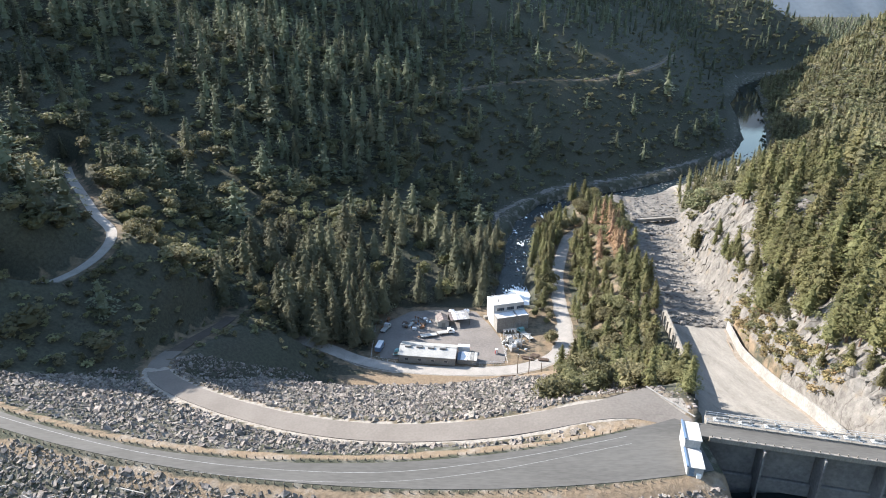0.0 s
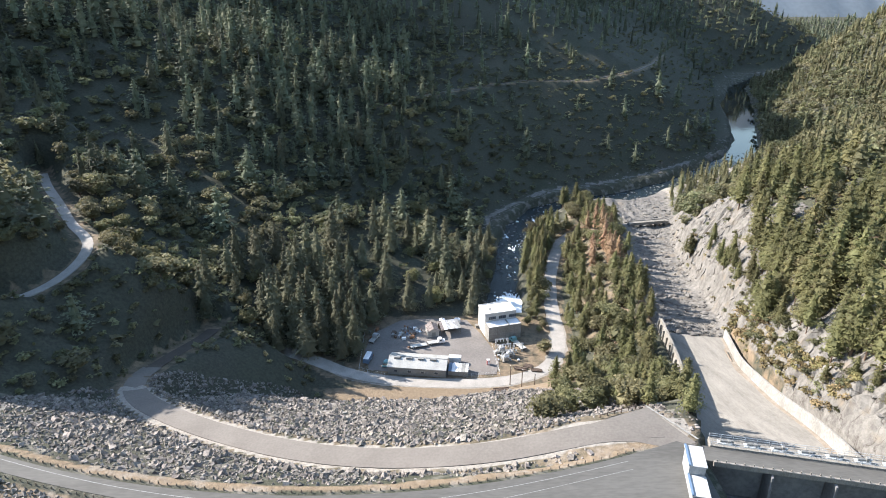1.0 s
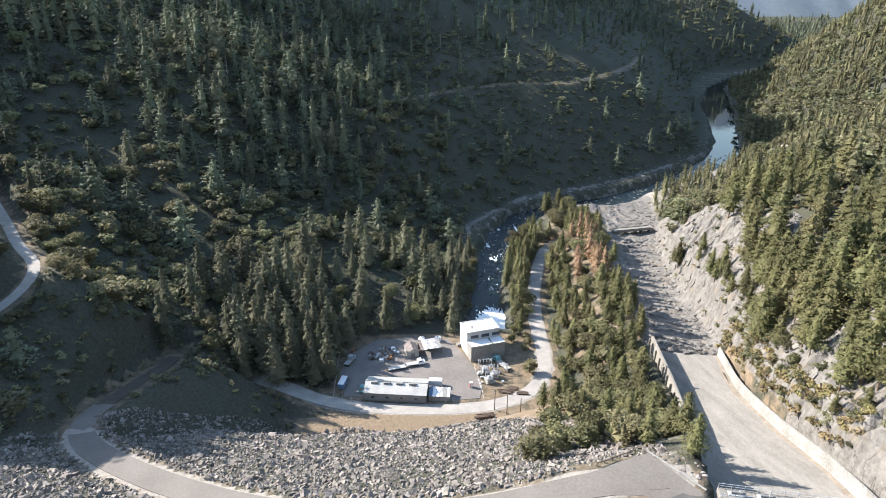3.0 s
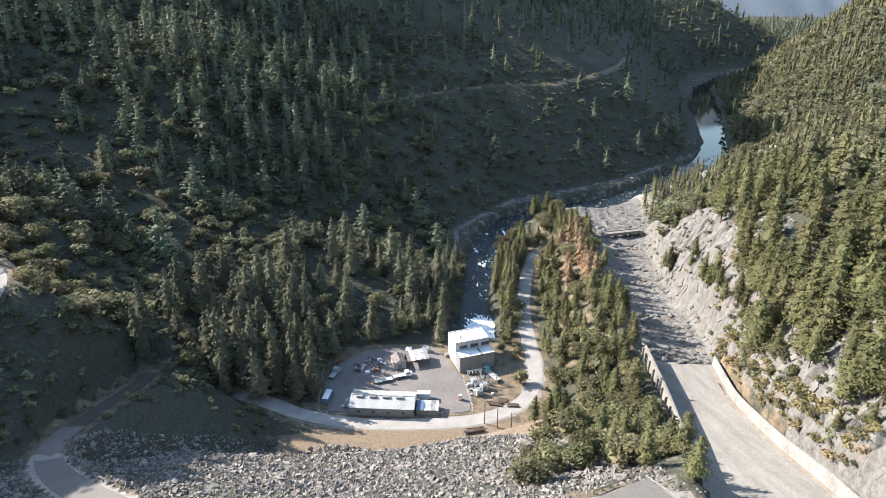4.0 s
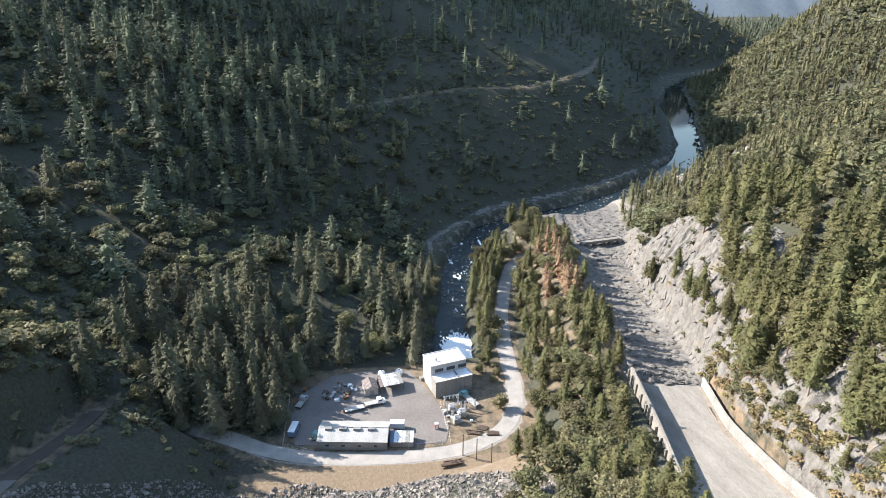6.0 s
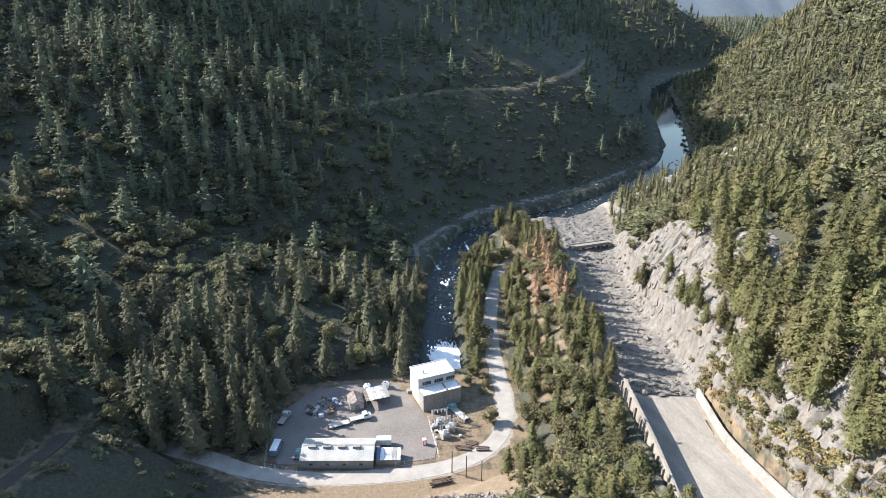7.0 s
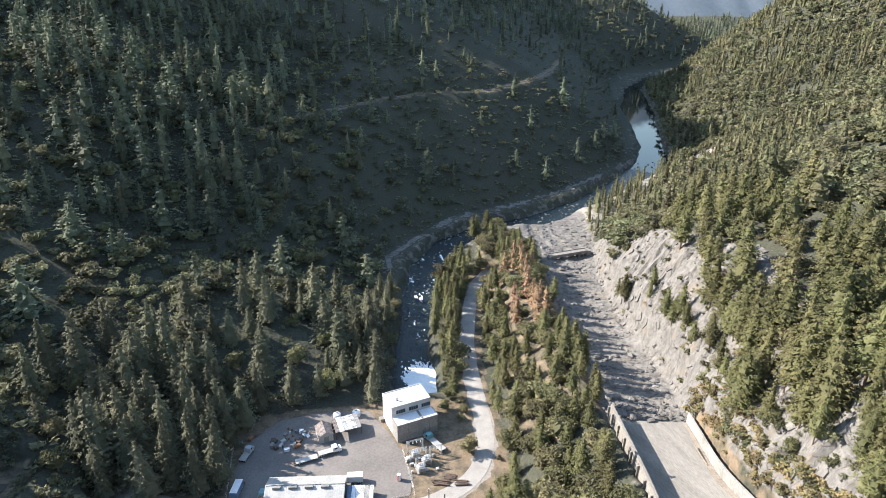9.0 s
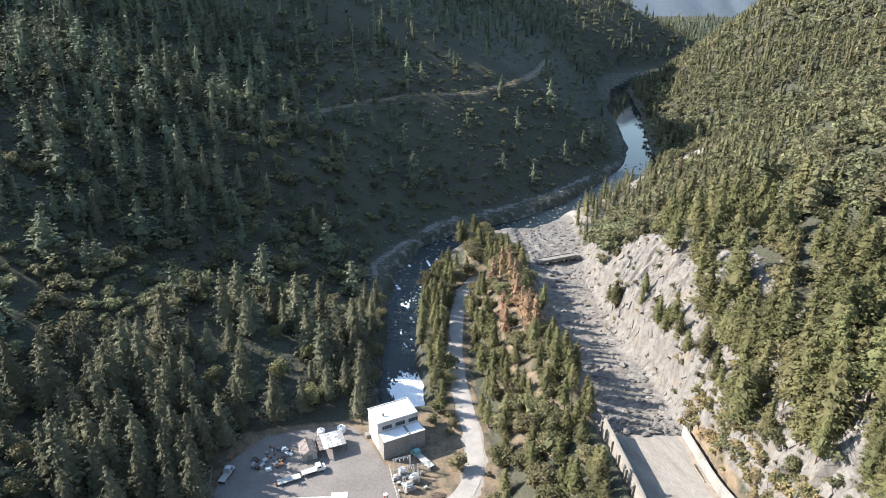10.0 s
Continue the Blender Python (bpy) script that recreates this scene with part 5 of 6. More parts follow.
FAR_FIR = [needle_crown(500 + s, 18, 8, 0.036, 0.25 + 0.02 * s, 0.03, 3, 5, 0.75, 0.48) for s in range(4)]
VERY_FAR = [needle_crown(510 + s, 9, 5, 0.05, 0.25 + 0.02 * s, 0.02, 2, 5, 0.8, 0.5) for s in range(3)]
MID_FIR = [needle_crown(520 + s, 32, 11, 0.026, 0.25 + 0.018 * s, 0.04, 4, 5, 0.75, 0.48) for s in range(5)]
FAR_OAK = [tuft_crown(540 + s, 8, 10, oak_shape, 0.085) for s in range(4)]
MID_OAK = [tuft_crown(550 + s, 12, 16, oak_shape, 0.058, (0.36, 0.22, 0.26)) for s in range(5)]
LOW_WOOD = [tuft_crown(530 + s, 7, 9, oak_shape, 0.1) for s in range(4)]
FAR_PINE = [needle_crown(570 + s, 16, 8, 0.035, 0.2 + 0.02 * s, 0.06, 3, 5, 0.65, 0.5) for s in range(4)]
THICK_BUSH = [tuft_crown(600 + s, 9, 18, bush_shape, 0.075) for s in range(3)]
MID_PINE = [needle_crown(590 + s, 32, 14, 0.022, 0.2 + 0.015 * s, 0.1, 5, 6, 0.65) for s in range(4)]
BUSH = [tuft_crown(580 + s, 6, 14, bush_shape, 0.1) for s in range(3)]
SCRUB = [tuft_crown(610 + s, 3, 9, bush_shape, 0.13) for s in range(4)]


def in_view(P, left=0.72):
    """The wedge of the valley that opens from the dam: nothing is planted far outside it or above it."""
    z = ground(P[:, 0], P[:, 1])[0]
    return (P[:, 0] > -left * P[:, 1] - 25) & (P[:, 0] < 1.02 * (P[:, 1] - 84) + 60) & (z < 152)


def put(P):
    return np.c_[P, ground(P[:, 0], P[:, 1])[0] - 0.3]


# left mountain
for tag, x0, x1, y0, y1, gap, protos in (("near", -300, 120, 140, 520, 7.2, MID_FIR), ("far", -620, 300, 300, 640, 8.0, FAR_FIR), ("farther", -620, 760, 300, 1400, 11.0, VERY_FAR)):
    p = jitter_grid(x0, x1, y0, y1, gap)
    ok, dl = free(p[:, 0], p[:, 1])
    ok &= (dl > 8) & (dl < 720) & (p[:, 1] > 165) & ~((dl < 35) & (p[:, 1] < 236) & (rng.random(len(p)) < 0.4))
    inner = (p[:, 0] > -300) & (p[:, 0] < 120) & (p[:, 1] < 520)
    ok &= in_view(p) & ~((p[:, 0] > -100) & (p[:, 1] < 252) & (dl < 45))
    outer = (p[:, 0] > 300) | (p[:, 1] > 640)
    ok &= inner if tag == "near" else ~inner & (~outer if tag == "far" else outer)
    ok &= ~((p[:, 0] > -95) & (p[:, 0] < 36) & (p[:, 1] > 236) & (p[:, 1] < 345) & (dl < 62))
    p, dl = p[ok], dl[ok]
    u = rng.random(len(p))
    # how many firs: thick on the upper slope, few above the river
    Z = put(p)[:, 2]
    bend = step(p[:, 0], -20, 70) * step(p[:, 1], 400, 470) * (1 - step(p[:, 1], 900, 1050))
    spur = (p[:, 0] < -98) & (p[:, 1] < 305)
    glade = np.exp(-((p[:, 0] + 180) / 45) ** 2 - ((p[:, 1] - 385) / 60) ** 2)
    grove = np.exp(-((p[:, 0] + 85) / 75) ** 2 - ((p[:, 1] - 450) / 75) ** 2)
    firs = 0.1 + 0.22 * step(Z, 35, 60) + 0.3 * step(Z, 85, 115) + 0.35 * grove + 0.45 * vnoise(p[:, 0], p[:, 1], 48, 71) - 0.4 * glade
    firs = np.clip(firs, 0.04, 0.55) * (1 - bend) + bend * (0.05 + 0.4 * step(Z, 75, 105))
    firs = np.where(spur, 0.02, firs)
    tall = p[u < firs]
    size = 10 + 17 * rng.random(len(tall)) ** 1.4
    woods("fir_woods", protos, put(tall), size, rng.uniform(1.1, 1.6, len(tall)), "dark fir forest covering the shaded mountainside", "fir_far")
    thin = np.where(spur & (vnoise(p[:, 0], p[:, 1], 30, 72) < 0.15) & (Z < 62), 0.35, 1.0)
    rest = (u >= firs) & (rng.random(len(p)) < (0.9 - 0.3 * bend - 0.45 * glade) * thin)
    low = p[rest]
    size = (3.5 + 8 * rng.random(len(low)) ** 1.7) * (1 - 0.4 * bend[rest])
    woods("oak_woods", {"near": MID_OAK, "far": FAR_OAK, "farther": LOW_WOOD}[tag], put(low), size, rng.uniform(0.95, 1.5, len(low)), "dark olive oak woods on the mountainside", "oak_far")
# right hill beyond the near slope
p = jitter_grid(130, 720, 130, 1150, 6.6)
ok, dl = free(p[:, 0], p[:, 1])
dr = -near_path(RIGHT_TOE, p[:, 0], p[:, 1])[0]
ok &= in_view(p) & (dr > np.where(p[:, 1] > 560, -14, 8)) & (dr < 330) & ~((p[:, 0] < 225) & (p[:, 1] < 345) & (dr < 56))
ok &= (vnoise(p[:, 0], p[:, 1], 26, 73) < np.where(p[:, 1] < 470, 0.3, 0.45)) & (np.exp(-((p[:, 0] - 322) / 17) ** 2 - ((p[:, 1] - 562) / 17) ** 2) < 0.4)
p = p[ok]
broad = vnoise(p[:, 0], p[:, 1], 50, 75) + 0.28 * rng.normal(size=len(p)) > np.interp(p[:, 1], [345, 480, 700], [-0.35, -0.3, 0.05])
for y0, y1, protos, oaks in ((0, 420, MID_PINE, MID_OAK), (420, 680, FAR_PINE, FAR_OAK), (680, 2000, VERY_FAR, LOW_WOOD)):
    belt = (p[:, 1] >= y0) & (p[:, 1] < y1)
    q = p[~broad & belt]
    woods("pine_woods", protos, put(q), 8 + 14 * rng.random(len(q)) ** 1.5, rng.uniform(1.05, 1.5, len(q)) * (1.0 if y0 < 400 else 1.1), "sunlit pine forest covering the far hillside", "pine_far")
    q = p[broad & belt]
    woods("oak_woods", oaks, put(q), 5 + 8 * rng.random(len(q)), rng.uniform(1.0, 1.5, len(q)), "sunlit olive oak woods on the hillside", "oak_far")
# firs on the flat at the mouth of the wash
p = jitter_grid(150, 330, 415, 580, 6.5)
ok, dl = free(p[:, 0], p[:, 1])
dr = -near_path(RIGHT_TOE, p[:, 0], p[:, 1])[0]
clear = np.exp(-((p[:, 0] - 322) / 17) ** 2 - ((p[:, 1] - 562) / 17) ** 2) < 0.4
p = p[ok & clear & (dr > -24) & (dr < 10) & (rng.random(len(p)) < 0.55)]
woods("fir_woods", MID_FIR, put(p), rng.uniform(10, 19, len(p)), rng.uniform(0.9, 1.2, len(p)), "sunlit firs on the flat beside the wash", "pine_far")
# ridges that close the valley
p = jitter_grid(300, 1400, 1050, 1780, 20)
dl, dr = near_path(LEFT_TOE, p[:, 0], p[:, 1])[0], -near_path(RIGHT_TOE, p[:, 0], p[:, 1])[0]
p = p[((dl > 10) & ((p[:, 1] > 1400) | (p[:, 0] > 760))) | ((dr > 330) & (p[:, 1] < 1250))]
p = p[in_view(p)]
woods("far_woods", VERY_FAR, put(p), rng.uniform(14, 24, len(p)), rng.uniform(1.5, 2.2, len(p)), "distant hazy forested ridges", "fir_far")
# yellowed shrubs beside the chute
p = jitter_grid(98, 128, 128, 236, 2.0)
dr = -near_path(RIGHT_TOE, p[:, 0], p[:, 1])[0]
p = p[(dr > 0.8) & (dr < 6.5) & (p[:, 1] > 142) & (vnoise(p[:, 0], p[:, 1], 9, 83) + 0.4 * rng.normal(size=len(p)) > -0.5)]
woods("shrubs", THICK_BUSH, put(p), rng.uniform(1.4, 3.8, len(p)), rng.uniform(1.0, 1.5, len(p)), "ochre autumn shrubs along the chute wall", "dry_shrub")
p = jitter_grid(98, 130, 140, 240, 3.4)
dr = -near_path(RIGHT_TOE, p[:, 0], p[:, 1])[0]
p = p[(dr > 0.8) & (dr < 11) & (rng.random(len(p)) < 0.6)]
woods("shrubs", THICK_BUSH, put(p), rng.uniform(1.6, 4.6, len(p)), rng.uniform(0.9, 1.3, len(p)), "green brush above the chute wall", "oak_far")
# dry shrubs on the rocky slope and the wash
p = jitter_grid(102, 230, 118, 480, 5.0)
dr = -near_path(RIGHT_TOE, p[:, 0], p[:, 1])[0]
p = p[(dr > 1) & (dr < 70) & (rng.random(len(p)) < np.where(dr < 14, 0.2, 0.12)) & (np.abs(near_path(WASH, p[:, 0], p[:, 1])[0]) > 14)]
woods("shrubs", THICK_BUSH, put(p), rng.uniform(1.4, 3.4, len(p)), rng.uniform(1.0, 1.5, len(p)), "yellowed autumn shrubs among the granite", "dry_shrub")
p = jitter_grid(114, 215, 120, 430, 4.4)
dr = -near_path(RIGHT_TOE, p[:, 0], p[:, 1])[0]
p = p[(dr > 2) & (dr < 60) & (vnoise(p[:, 0], p[:, 1], 16, 77) + 0.5 * rng.normal(size=len(p)) > np.where(p[:, 1] > 235, 0.3, -0.1))]
woods("shrubs", BUSH, put(p), rng.uniform(1.4, 4.2, len(p)), rng.uniform(0.9, 1.5, len(p)), "olive green brush rooted in the rocky slope", "oak_far")

# ---- rock ----


CUBE_F = np.array([(0, 2, 3), (0, 3, 1), (4, 5, 7), (4, 7, 6), (0, 1, 5), (0, 5, 4), (2, 6, 7), (2, 7, 3), (0, 4, 6), (0, 6, 2), (1, 3, 7), (1, 7, 5)])


def block_proto(seed):
    """An angular quarried block."""
    r = np.random.default_rng(seed)
    V = np.array([(x, y, z) for z in (-0.5, 0.5) for y in (-0.5, 0.5) for x in (-0.5, 0.5)]) * [r.uniform(0.9, 1.5), r.uniform(0.7, 1.0), r.uniform(0.55, 0.85)]
    V = V + r.uniform(-0.22, 0.22, V.shape)
    turn = np.array(Euler((r.uniform(-0.7, 0.7), r.uniform(-0.7, 0.7), r.uniform(0, 6.28))).to_matrix())
    return V @ turn.T, CUBE_F


def rock_proto(seed, flat=0.75):
    r = np.random.default_rng(seed)
    bm = bmesh.new()
    bmesh.ops.create_icosphere(bm, subdivisions=1, radius=0.5)
    V = np.array([v.co for v in bm.verts])
    F = np.array([[v.index for v in f.verts] for f in bm.faces])
    bm.free()
    V = V * r.uniform(0.72, 1.25, (len(V), 1))
    for _ in range(5):
        d = r.normal(size=3)
        d /= np.linalg.norm(d)
        k = V @ d
        V = V - np.clip(k - 0.3, 0, None)[:, None] * d
    return V * [r.uniform(0.9, 1.4), r.uniform(0.8, 1.1), flat * r.uniform(0.8, 1.2)], F


ROCKS = [rock_proto(s) for s in range(9)]
BLOCKS = [block_proto(40 + s) for s in range(24)]


def riprap():
    """Quarried rock over both faces of the dam; the nearest stretch is made of single boulders."""
    p = jitter_grid(-130, 58, 66, 226, 0.72)
    x, y = p[:, 0], p[:, 1]
    up, lo = crest_up(x) + 3.4, crest_lo(x) - 1.9 - 0.014 * np.clip(x + 90, 0, 120)
    lr = np.abs(near_path(LOWER_ROAD, x, y)[0])
    dl = near_path(LEFT_TOE, x, y)[0]
    cl, cr, cz = chute_sides(y)
    ok = ((y > up) | ((y < lo) & (y > lo - 34))) & (lr > 4.6) & (dl < 2) & (x < np.where(y < lo, 57, cl - 8)) & ~((y > up) & (x > 34) & (y < 132))
    ok &= ~((x > 56) & (y > 150))
    edge = np.interp(x, [-95, -80, -66, -53, -36, -17, -5, 5, 20, 32, 46, 60], [182, 195, 206, 212, 213.5, 213.5, 211, 206, 200, 193, 184, 178]) + 1.2 * np.sin(x / 5)
    ok &= y < edge
    fewer = np.clip(0.8 + 0.5 * vnoise(x, y, 12, 95), 0.25, 0.95) * np.where((y > up) & (y < up + 3), 0.5, 1)
    ok &= np.abs(near_path(YARD_ROAD, x, y)[0]) > 4.5
    ok &= rng.random(len(p)) < fewer
    p = p[ok]
    z = ground(p[:, 0], p[:, 1])[0]
    size = np.clip(rng.lognormal(-0.72, 0.42, len(p)), 0.28, 1.6)
    P = np.c_[p, z + 0.05 * size]
    single = (p[:, 1] > 112) & (p[:, 1] < 120) & (p[:, 0] > -60) & (p[:, 0] < 10)
    single = np.flatnonzero(single)[:300]
    rest = np.setdiff1d(np.arange(len(P)), single)
    V, F, T = scatter(BLOCKS, P[rest], size[rest], rng.uniform(0, 6.28, len(rest)))
    body = tagged(new("riprap", mesh_np("riprap", V, F, M["riprap"], T)), "grey angular quarried rock covering the dam face", "rock", kind="stuff")
    protos = [mesh_np("boulder", v, f, M["boulder"]) for v, f in BLOCKS]
    for k, i in enumerate(single):
        o = new("boulder", protos[k % len(protos)])
        o.parent = body
        o.matrix_basis = Matrix.Translation(P[i]) @ Euler((rng.uniform(-0.4, 0.4), rng.uniform(-0.4, 0.4), rng.uniform(0, 6.28))).to_matrix().to_4x4() @ Matrix.Scale(size[i], 4)


riprap()
# boulders along the wash, the shore and the rock face
p = jitter_grid(95, 185, 232, 470, 2.1)
d, z, half = near_path(WASH, p[:, 0], p[:, 1])
p = p[(np.abs(d) < half + 3) & (rng.random(len(p)) < 0.5 + 0.4 * vnoise(p[:, 0], p[:, 1], 12, 99))]
V, F, T = scatter(ROCKS, put(p) + [0, 0, 0.3], np.clip(rng.lognormal(0.2, 0.6, len(p)), 0.5, 4.5), rng.uniform(0, 6.28, len(p)))
tagged(new("wash_boulders", mesh_np("wash_boulders", V, F, M["granite"], T)), "pale granite boulders strewn in the dry wash", "rock", kind="stuff")
p = jitter_grid(93, 120, 229, 244, 1.5)
p = p[rng.random(len(p)) < np.interp(p[:, 1], [229, 236, 244], [0.12, 0.7, 0.8])]
floor_z = np.interp(p[:, 1], [198, 236], [23.6, 17.1])
V, F, T = scatter(ROCKS, np.c_[p, np.where(p[:, 1] < 236, floor_z, put(p)[:, 2] + 0.5)], np.clip(rng.lognormal(0.0, 0.55, len(p)), 0.4, 3.2), rng.uniform(0, 6.28, len(p)))
tagged(new("chute_boulders", mesh_np("chute_boulders", V, F, M["granite"], T)), "grey boulders piled at the broken end of the chute", "rock", kind="stuff")
p = jitter_grid(25, 330, 300, 640, 3.0)
dl = near_path(LEFT_TOE, p[:, 0], p[:, 1])[0]
p = p[(dl > -3) & (dl < 10) & (rng.random(len(p)) < 0.4)]
V, F, T = scatter(ROCKS, put(p) + [0, 0, 0.3], np.clip(rng.lognormal(0.3, 0.5, len(p)), 0.6, 4), rng.uniform(0, 6.28, len(p)))
tagged(new("shore_boulders", mesh_np("shore_boulders", V, F, M["granite"], T)), "grey boulders lining the river bank", "rock", kind="stuff")
p = jitter_grid(103, 190, 120, 400, 2.9)
dr = -near_path(RIGHT_TOE, p[:, 0], p[:, 1])[0]
p = p[(dr > 2) & (dr < 45) & (rng.random(len(p)) < 0.3)]
V, F, T = scatter(ROCKS, put(p) + [0, 0, 0.2], np.clip(rng.lognormal(0.2, 0.55, len(p)), 0.6, 4.5), rng.uniform(0, 6.28, len(p)))
# slabs of jointed granite that lie up the face
p2 = jitter_grid(108, 172, 150, 372, 2.7)
dr = -near_path(RIGHT_TOE, p2[:, 0], p2[:, 1])[0]
face = np.interp(p2[:, 1], [150, 215, 258, 300, 372], [9, 12, 19, 30, 14])
p2 = p2[(dr > 1.5) & (dr < face) & (rng.random(len(p2)) < 0.2 + 0.35 * vnoise(p2[:, 0], p2[:, 1], 14, 34))]
e = 2.5
slope = [ground(p2[:, 0] + dx, p2[:, 1] + dy)[0] for dx, dy in ((-e, 0), (e, 0), (0, -e), (0, e))]
normals = np.stack([slope[0] - slope[1], slope[2] - slope[3], np.full(len(p2), 2 * e)], 1)
normals /= np.linalg.norm(normals, axis=1)[:, None]
slabs = []
for at, nrm in zip(put(p2), normals):
    run = np.array([1.0, -0.3 + rng.normal(0, 0.45), 0.0])
    run -= nrm * (run @ nrm)
    run /= np.linalg.norm(run)
    wide = np.cross(nrm, run)
    long = float(np.clip(rng.lognormal(1.0, 0.45), 1.2, 6.5))
    v = np.array([(a, b, c) for c in (-0.5, 0.5) for b in (-0.5, 0.5) for a in (-0.5, 0.5)]) + rng.uniform(-0.22, 0.22, (8, 3))
    up = nrm + wide * (0.15 + rng.normal(0, 0.12)) + run * rng.normal(0, 0.15)
    slabs.append(at + v[:, :1] * run * long + v[:, 1:2] * wide * long * rng.uniform(0.35, 0.8) + v[:, 2:] * up * rng.uniform(0.7, 1.5))
V2 = np.concatenate(slabs)
F2 = (CUBE_F[None] + 8 * np.arange(len(slabs))[:, None, None]).reshape(-1, 3)
tagged(new("rock_slabs", mesh_np("rock_slabs", V2, F2, M["granite"], np.repeat(rng.random(len(slabs)), 8))), "slanting slabs of pale jointed granite above the wash", "rock", kind="stuff")
tagged(new("slope_boulders", mesh_np("slope_boulders", V, F, M["granite"], T)), "weathered granite outcrops on the steep slope", "rock", kind="stuff")

# ---- small things ----


def strip(name, pts, half, mat, z, label):
    q = smooth_path([(x, y, z) for x, y in pts], 2.0)
    l, r = offset_lines(q, half, 0.0)
    tagged(new(name, ribbon(name, l, r, mat, 0.01, 2)), label, "road marking", kind="structure")


LINE_Z = CREST_Z + 0.106
strip("road_line_north", [(-118, 126), (-102.4, 120), (-86.2, 114.3), (-71.4, 109.7), (-57.8, 106.3), (-45.1, 104), (-33.1, 102.7), (-21.3, 101.9), (-9.7, 102), (0, 103.3), (13.8, 106), (26.3, 109.1), (43.7, 114.1)], 0.06, "paint_line", LINE_Z, "worn white line on the crest road")
strip("road_line_south", [(-56.6, 103.3), (-44.2, 101), (-32.4, 99.8), (-20.9, 99.2), (-9.6, 99.3), (0, 100.6), (13.6, 103.2), (25.9, 106.7), (44.1, 111.7)], 0.05, "paint_line", LINE_Z, "worn white line on the crest road")


tagged(new("turnout", ribbon("turnout", [(36, 126.2, 57.5), (40, 127.4, 57.96), (44.6, 129, 58.2), (47.5, 130, 58.2), (50.5, 131, 58.2)], [(36, 119.9, 57.36), (40, 119.9, 57.8), (44.6, 119.4, 58.02), (50, 117.6, 58.05), (57.4, 118.6, 58.12)], "old_asphalt", 0.4)),
       "dusty paved turnout at the end of the dam", "pavement", kind="structure")
strip("turnout_kerb", [(48.5, 134.5), (50.7, 131.2), (54, 126), (57.8, 120.2), (60, 117)], 0.25, "pale_concrete", CREST_Z + 0.3, "pale concrete kerb of the turnout")

# pale broken rock outside the turnout
p = jitter_grid(30, 66, 124, 146, 1.1)
edge = np.interp(p[:, 0], [30, 40, 47.5, 50.5, 58, 66], [127.5, 129, 132, 133, 121.5, 120])
p = p[(p[:, 1] > edge) & (p[:, 1] < edge + 7) & (p[:, 0] < chute_sides(p[:, 1])[0] - 1.5) & (rng.random(len(p)) < 0.75)]
V, F, T = scatter(ROCKS, put(p) + [0, 0, 0.25], np.clip(rng.lognormal(-0.3, 0.5, len(p)), 0.3, 2.0), rng.uniform(0, 6.28, len(p)))
tagged(new("turnout_rocks", mesh_np("turnout_rocks", V, F, M["riprap"], T)), "pale broken rock below the turnout", "rock", kind="stuff")


def guard_rail(a, b, posts):
    a, b = Vector(a), Vector(b)
    g = thing("guard_rail", "low dark timber guard rail at the edge of the turnout", "guard rail")
    for k in range(posts):
        p = a.lerp(b, k / (posts - 1))
        part("post", boxed(p.x - 0.1, p.x + 0.1, p.y - 0.1, p.y + 0.1, p.z - 0.6, p.z + 0.75, bevel=0.02), "pole", g)
    part("rail", rod(bmesh.new(), a + Vector((0, -0.14, 0.6)), b + Vector((0, -0.14, 0.6)), 0.11, 6), "pole", g)


guard_rail((38.6, 128.2, CREST_Z - 0.1), (47.8, 131.6, CREST_Z + 0.1), 6)
# guard posts along both edges of the crest road
bm = boxed(-0.11, 0.11, -0.11, 0.11, -0.3, 0.55, bevel=0.04)
post = tagged(part("guard_post", bm, "guard"), "short dark timber guard post beside the crest road", "post", "guard posts on the dam crest")
post.location = (-118, float(crest_up(-118)) + 0.9, CREST_Z + 0.1)
for edge, off, start in ((crest_up, 0.9, -116.0), (crest_lo, -0.9, -118.0)):
    x = start
    while x < 44:
        copy_thing(post, pose(x, float(edge(x)) + off, CREST_Z + 0.1, rng.uniform(-3, 3), rng.uniform(-3, 3), rng.uniform(0, 90)))
        dy = float(edge(x + 1) - edge(x))
        x += 1.95 / math.hypot(1, dy)

# marker post on the road shoulder
mk = thing("marker_post", "thin dark marker post on the road shoulder", "post", pose(-31.5, 97.6, CREST_Z - 0.2))
part("shaft", rod(bmesh.new(), (0, 0, 0), (0, 0, 1.7), 0.06, 8), "pole", mk)
part("plate", boxed(-0.12, 0.12, -0.08, -0.05, 1.3, 1.7), "sheet_dark", mk)


def wash_bridge():
    b = thing("wash_bridge", "short low concrete bridge across the dry wash", "bridge", pose(129, 397.5, 2.2, 0, 0, 11))
    part("deck", boxed(0, 25, -2.2, 2.2, -0.5, 0.2, bevel=0.05), "concrete", b)
    for y in (-2.2, 1.9):
        part("beam", boxed(0, 25, y, y + 0.3, -1.2, -0.5, bevel=0.03), "dark_concrete", b)
        part("kerb", boxed(0, 25, y, y + 0.3, 0.2, 0.6, bevel=0.03), "concrete", b)
    for x in (-0.5, 18.5):
        part("pier", boxed(x, x + 1.4, -2.0, 2.0, -6.5, -0.5, bevel=0.08), "dark_concrete", b)
    part("abutment", boxed(24.5, 27, -2.4, 2.4, -6, 0.2, bevel=0.08), "concrete", b)


wash_bridge()


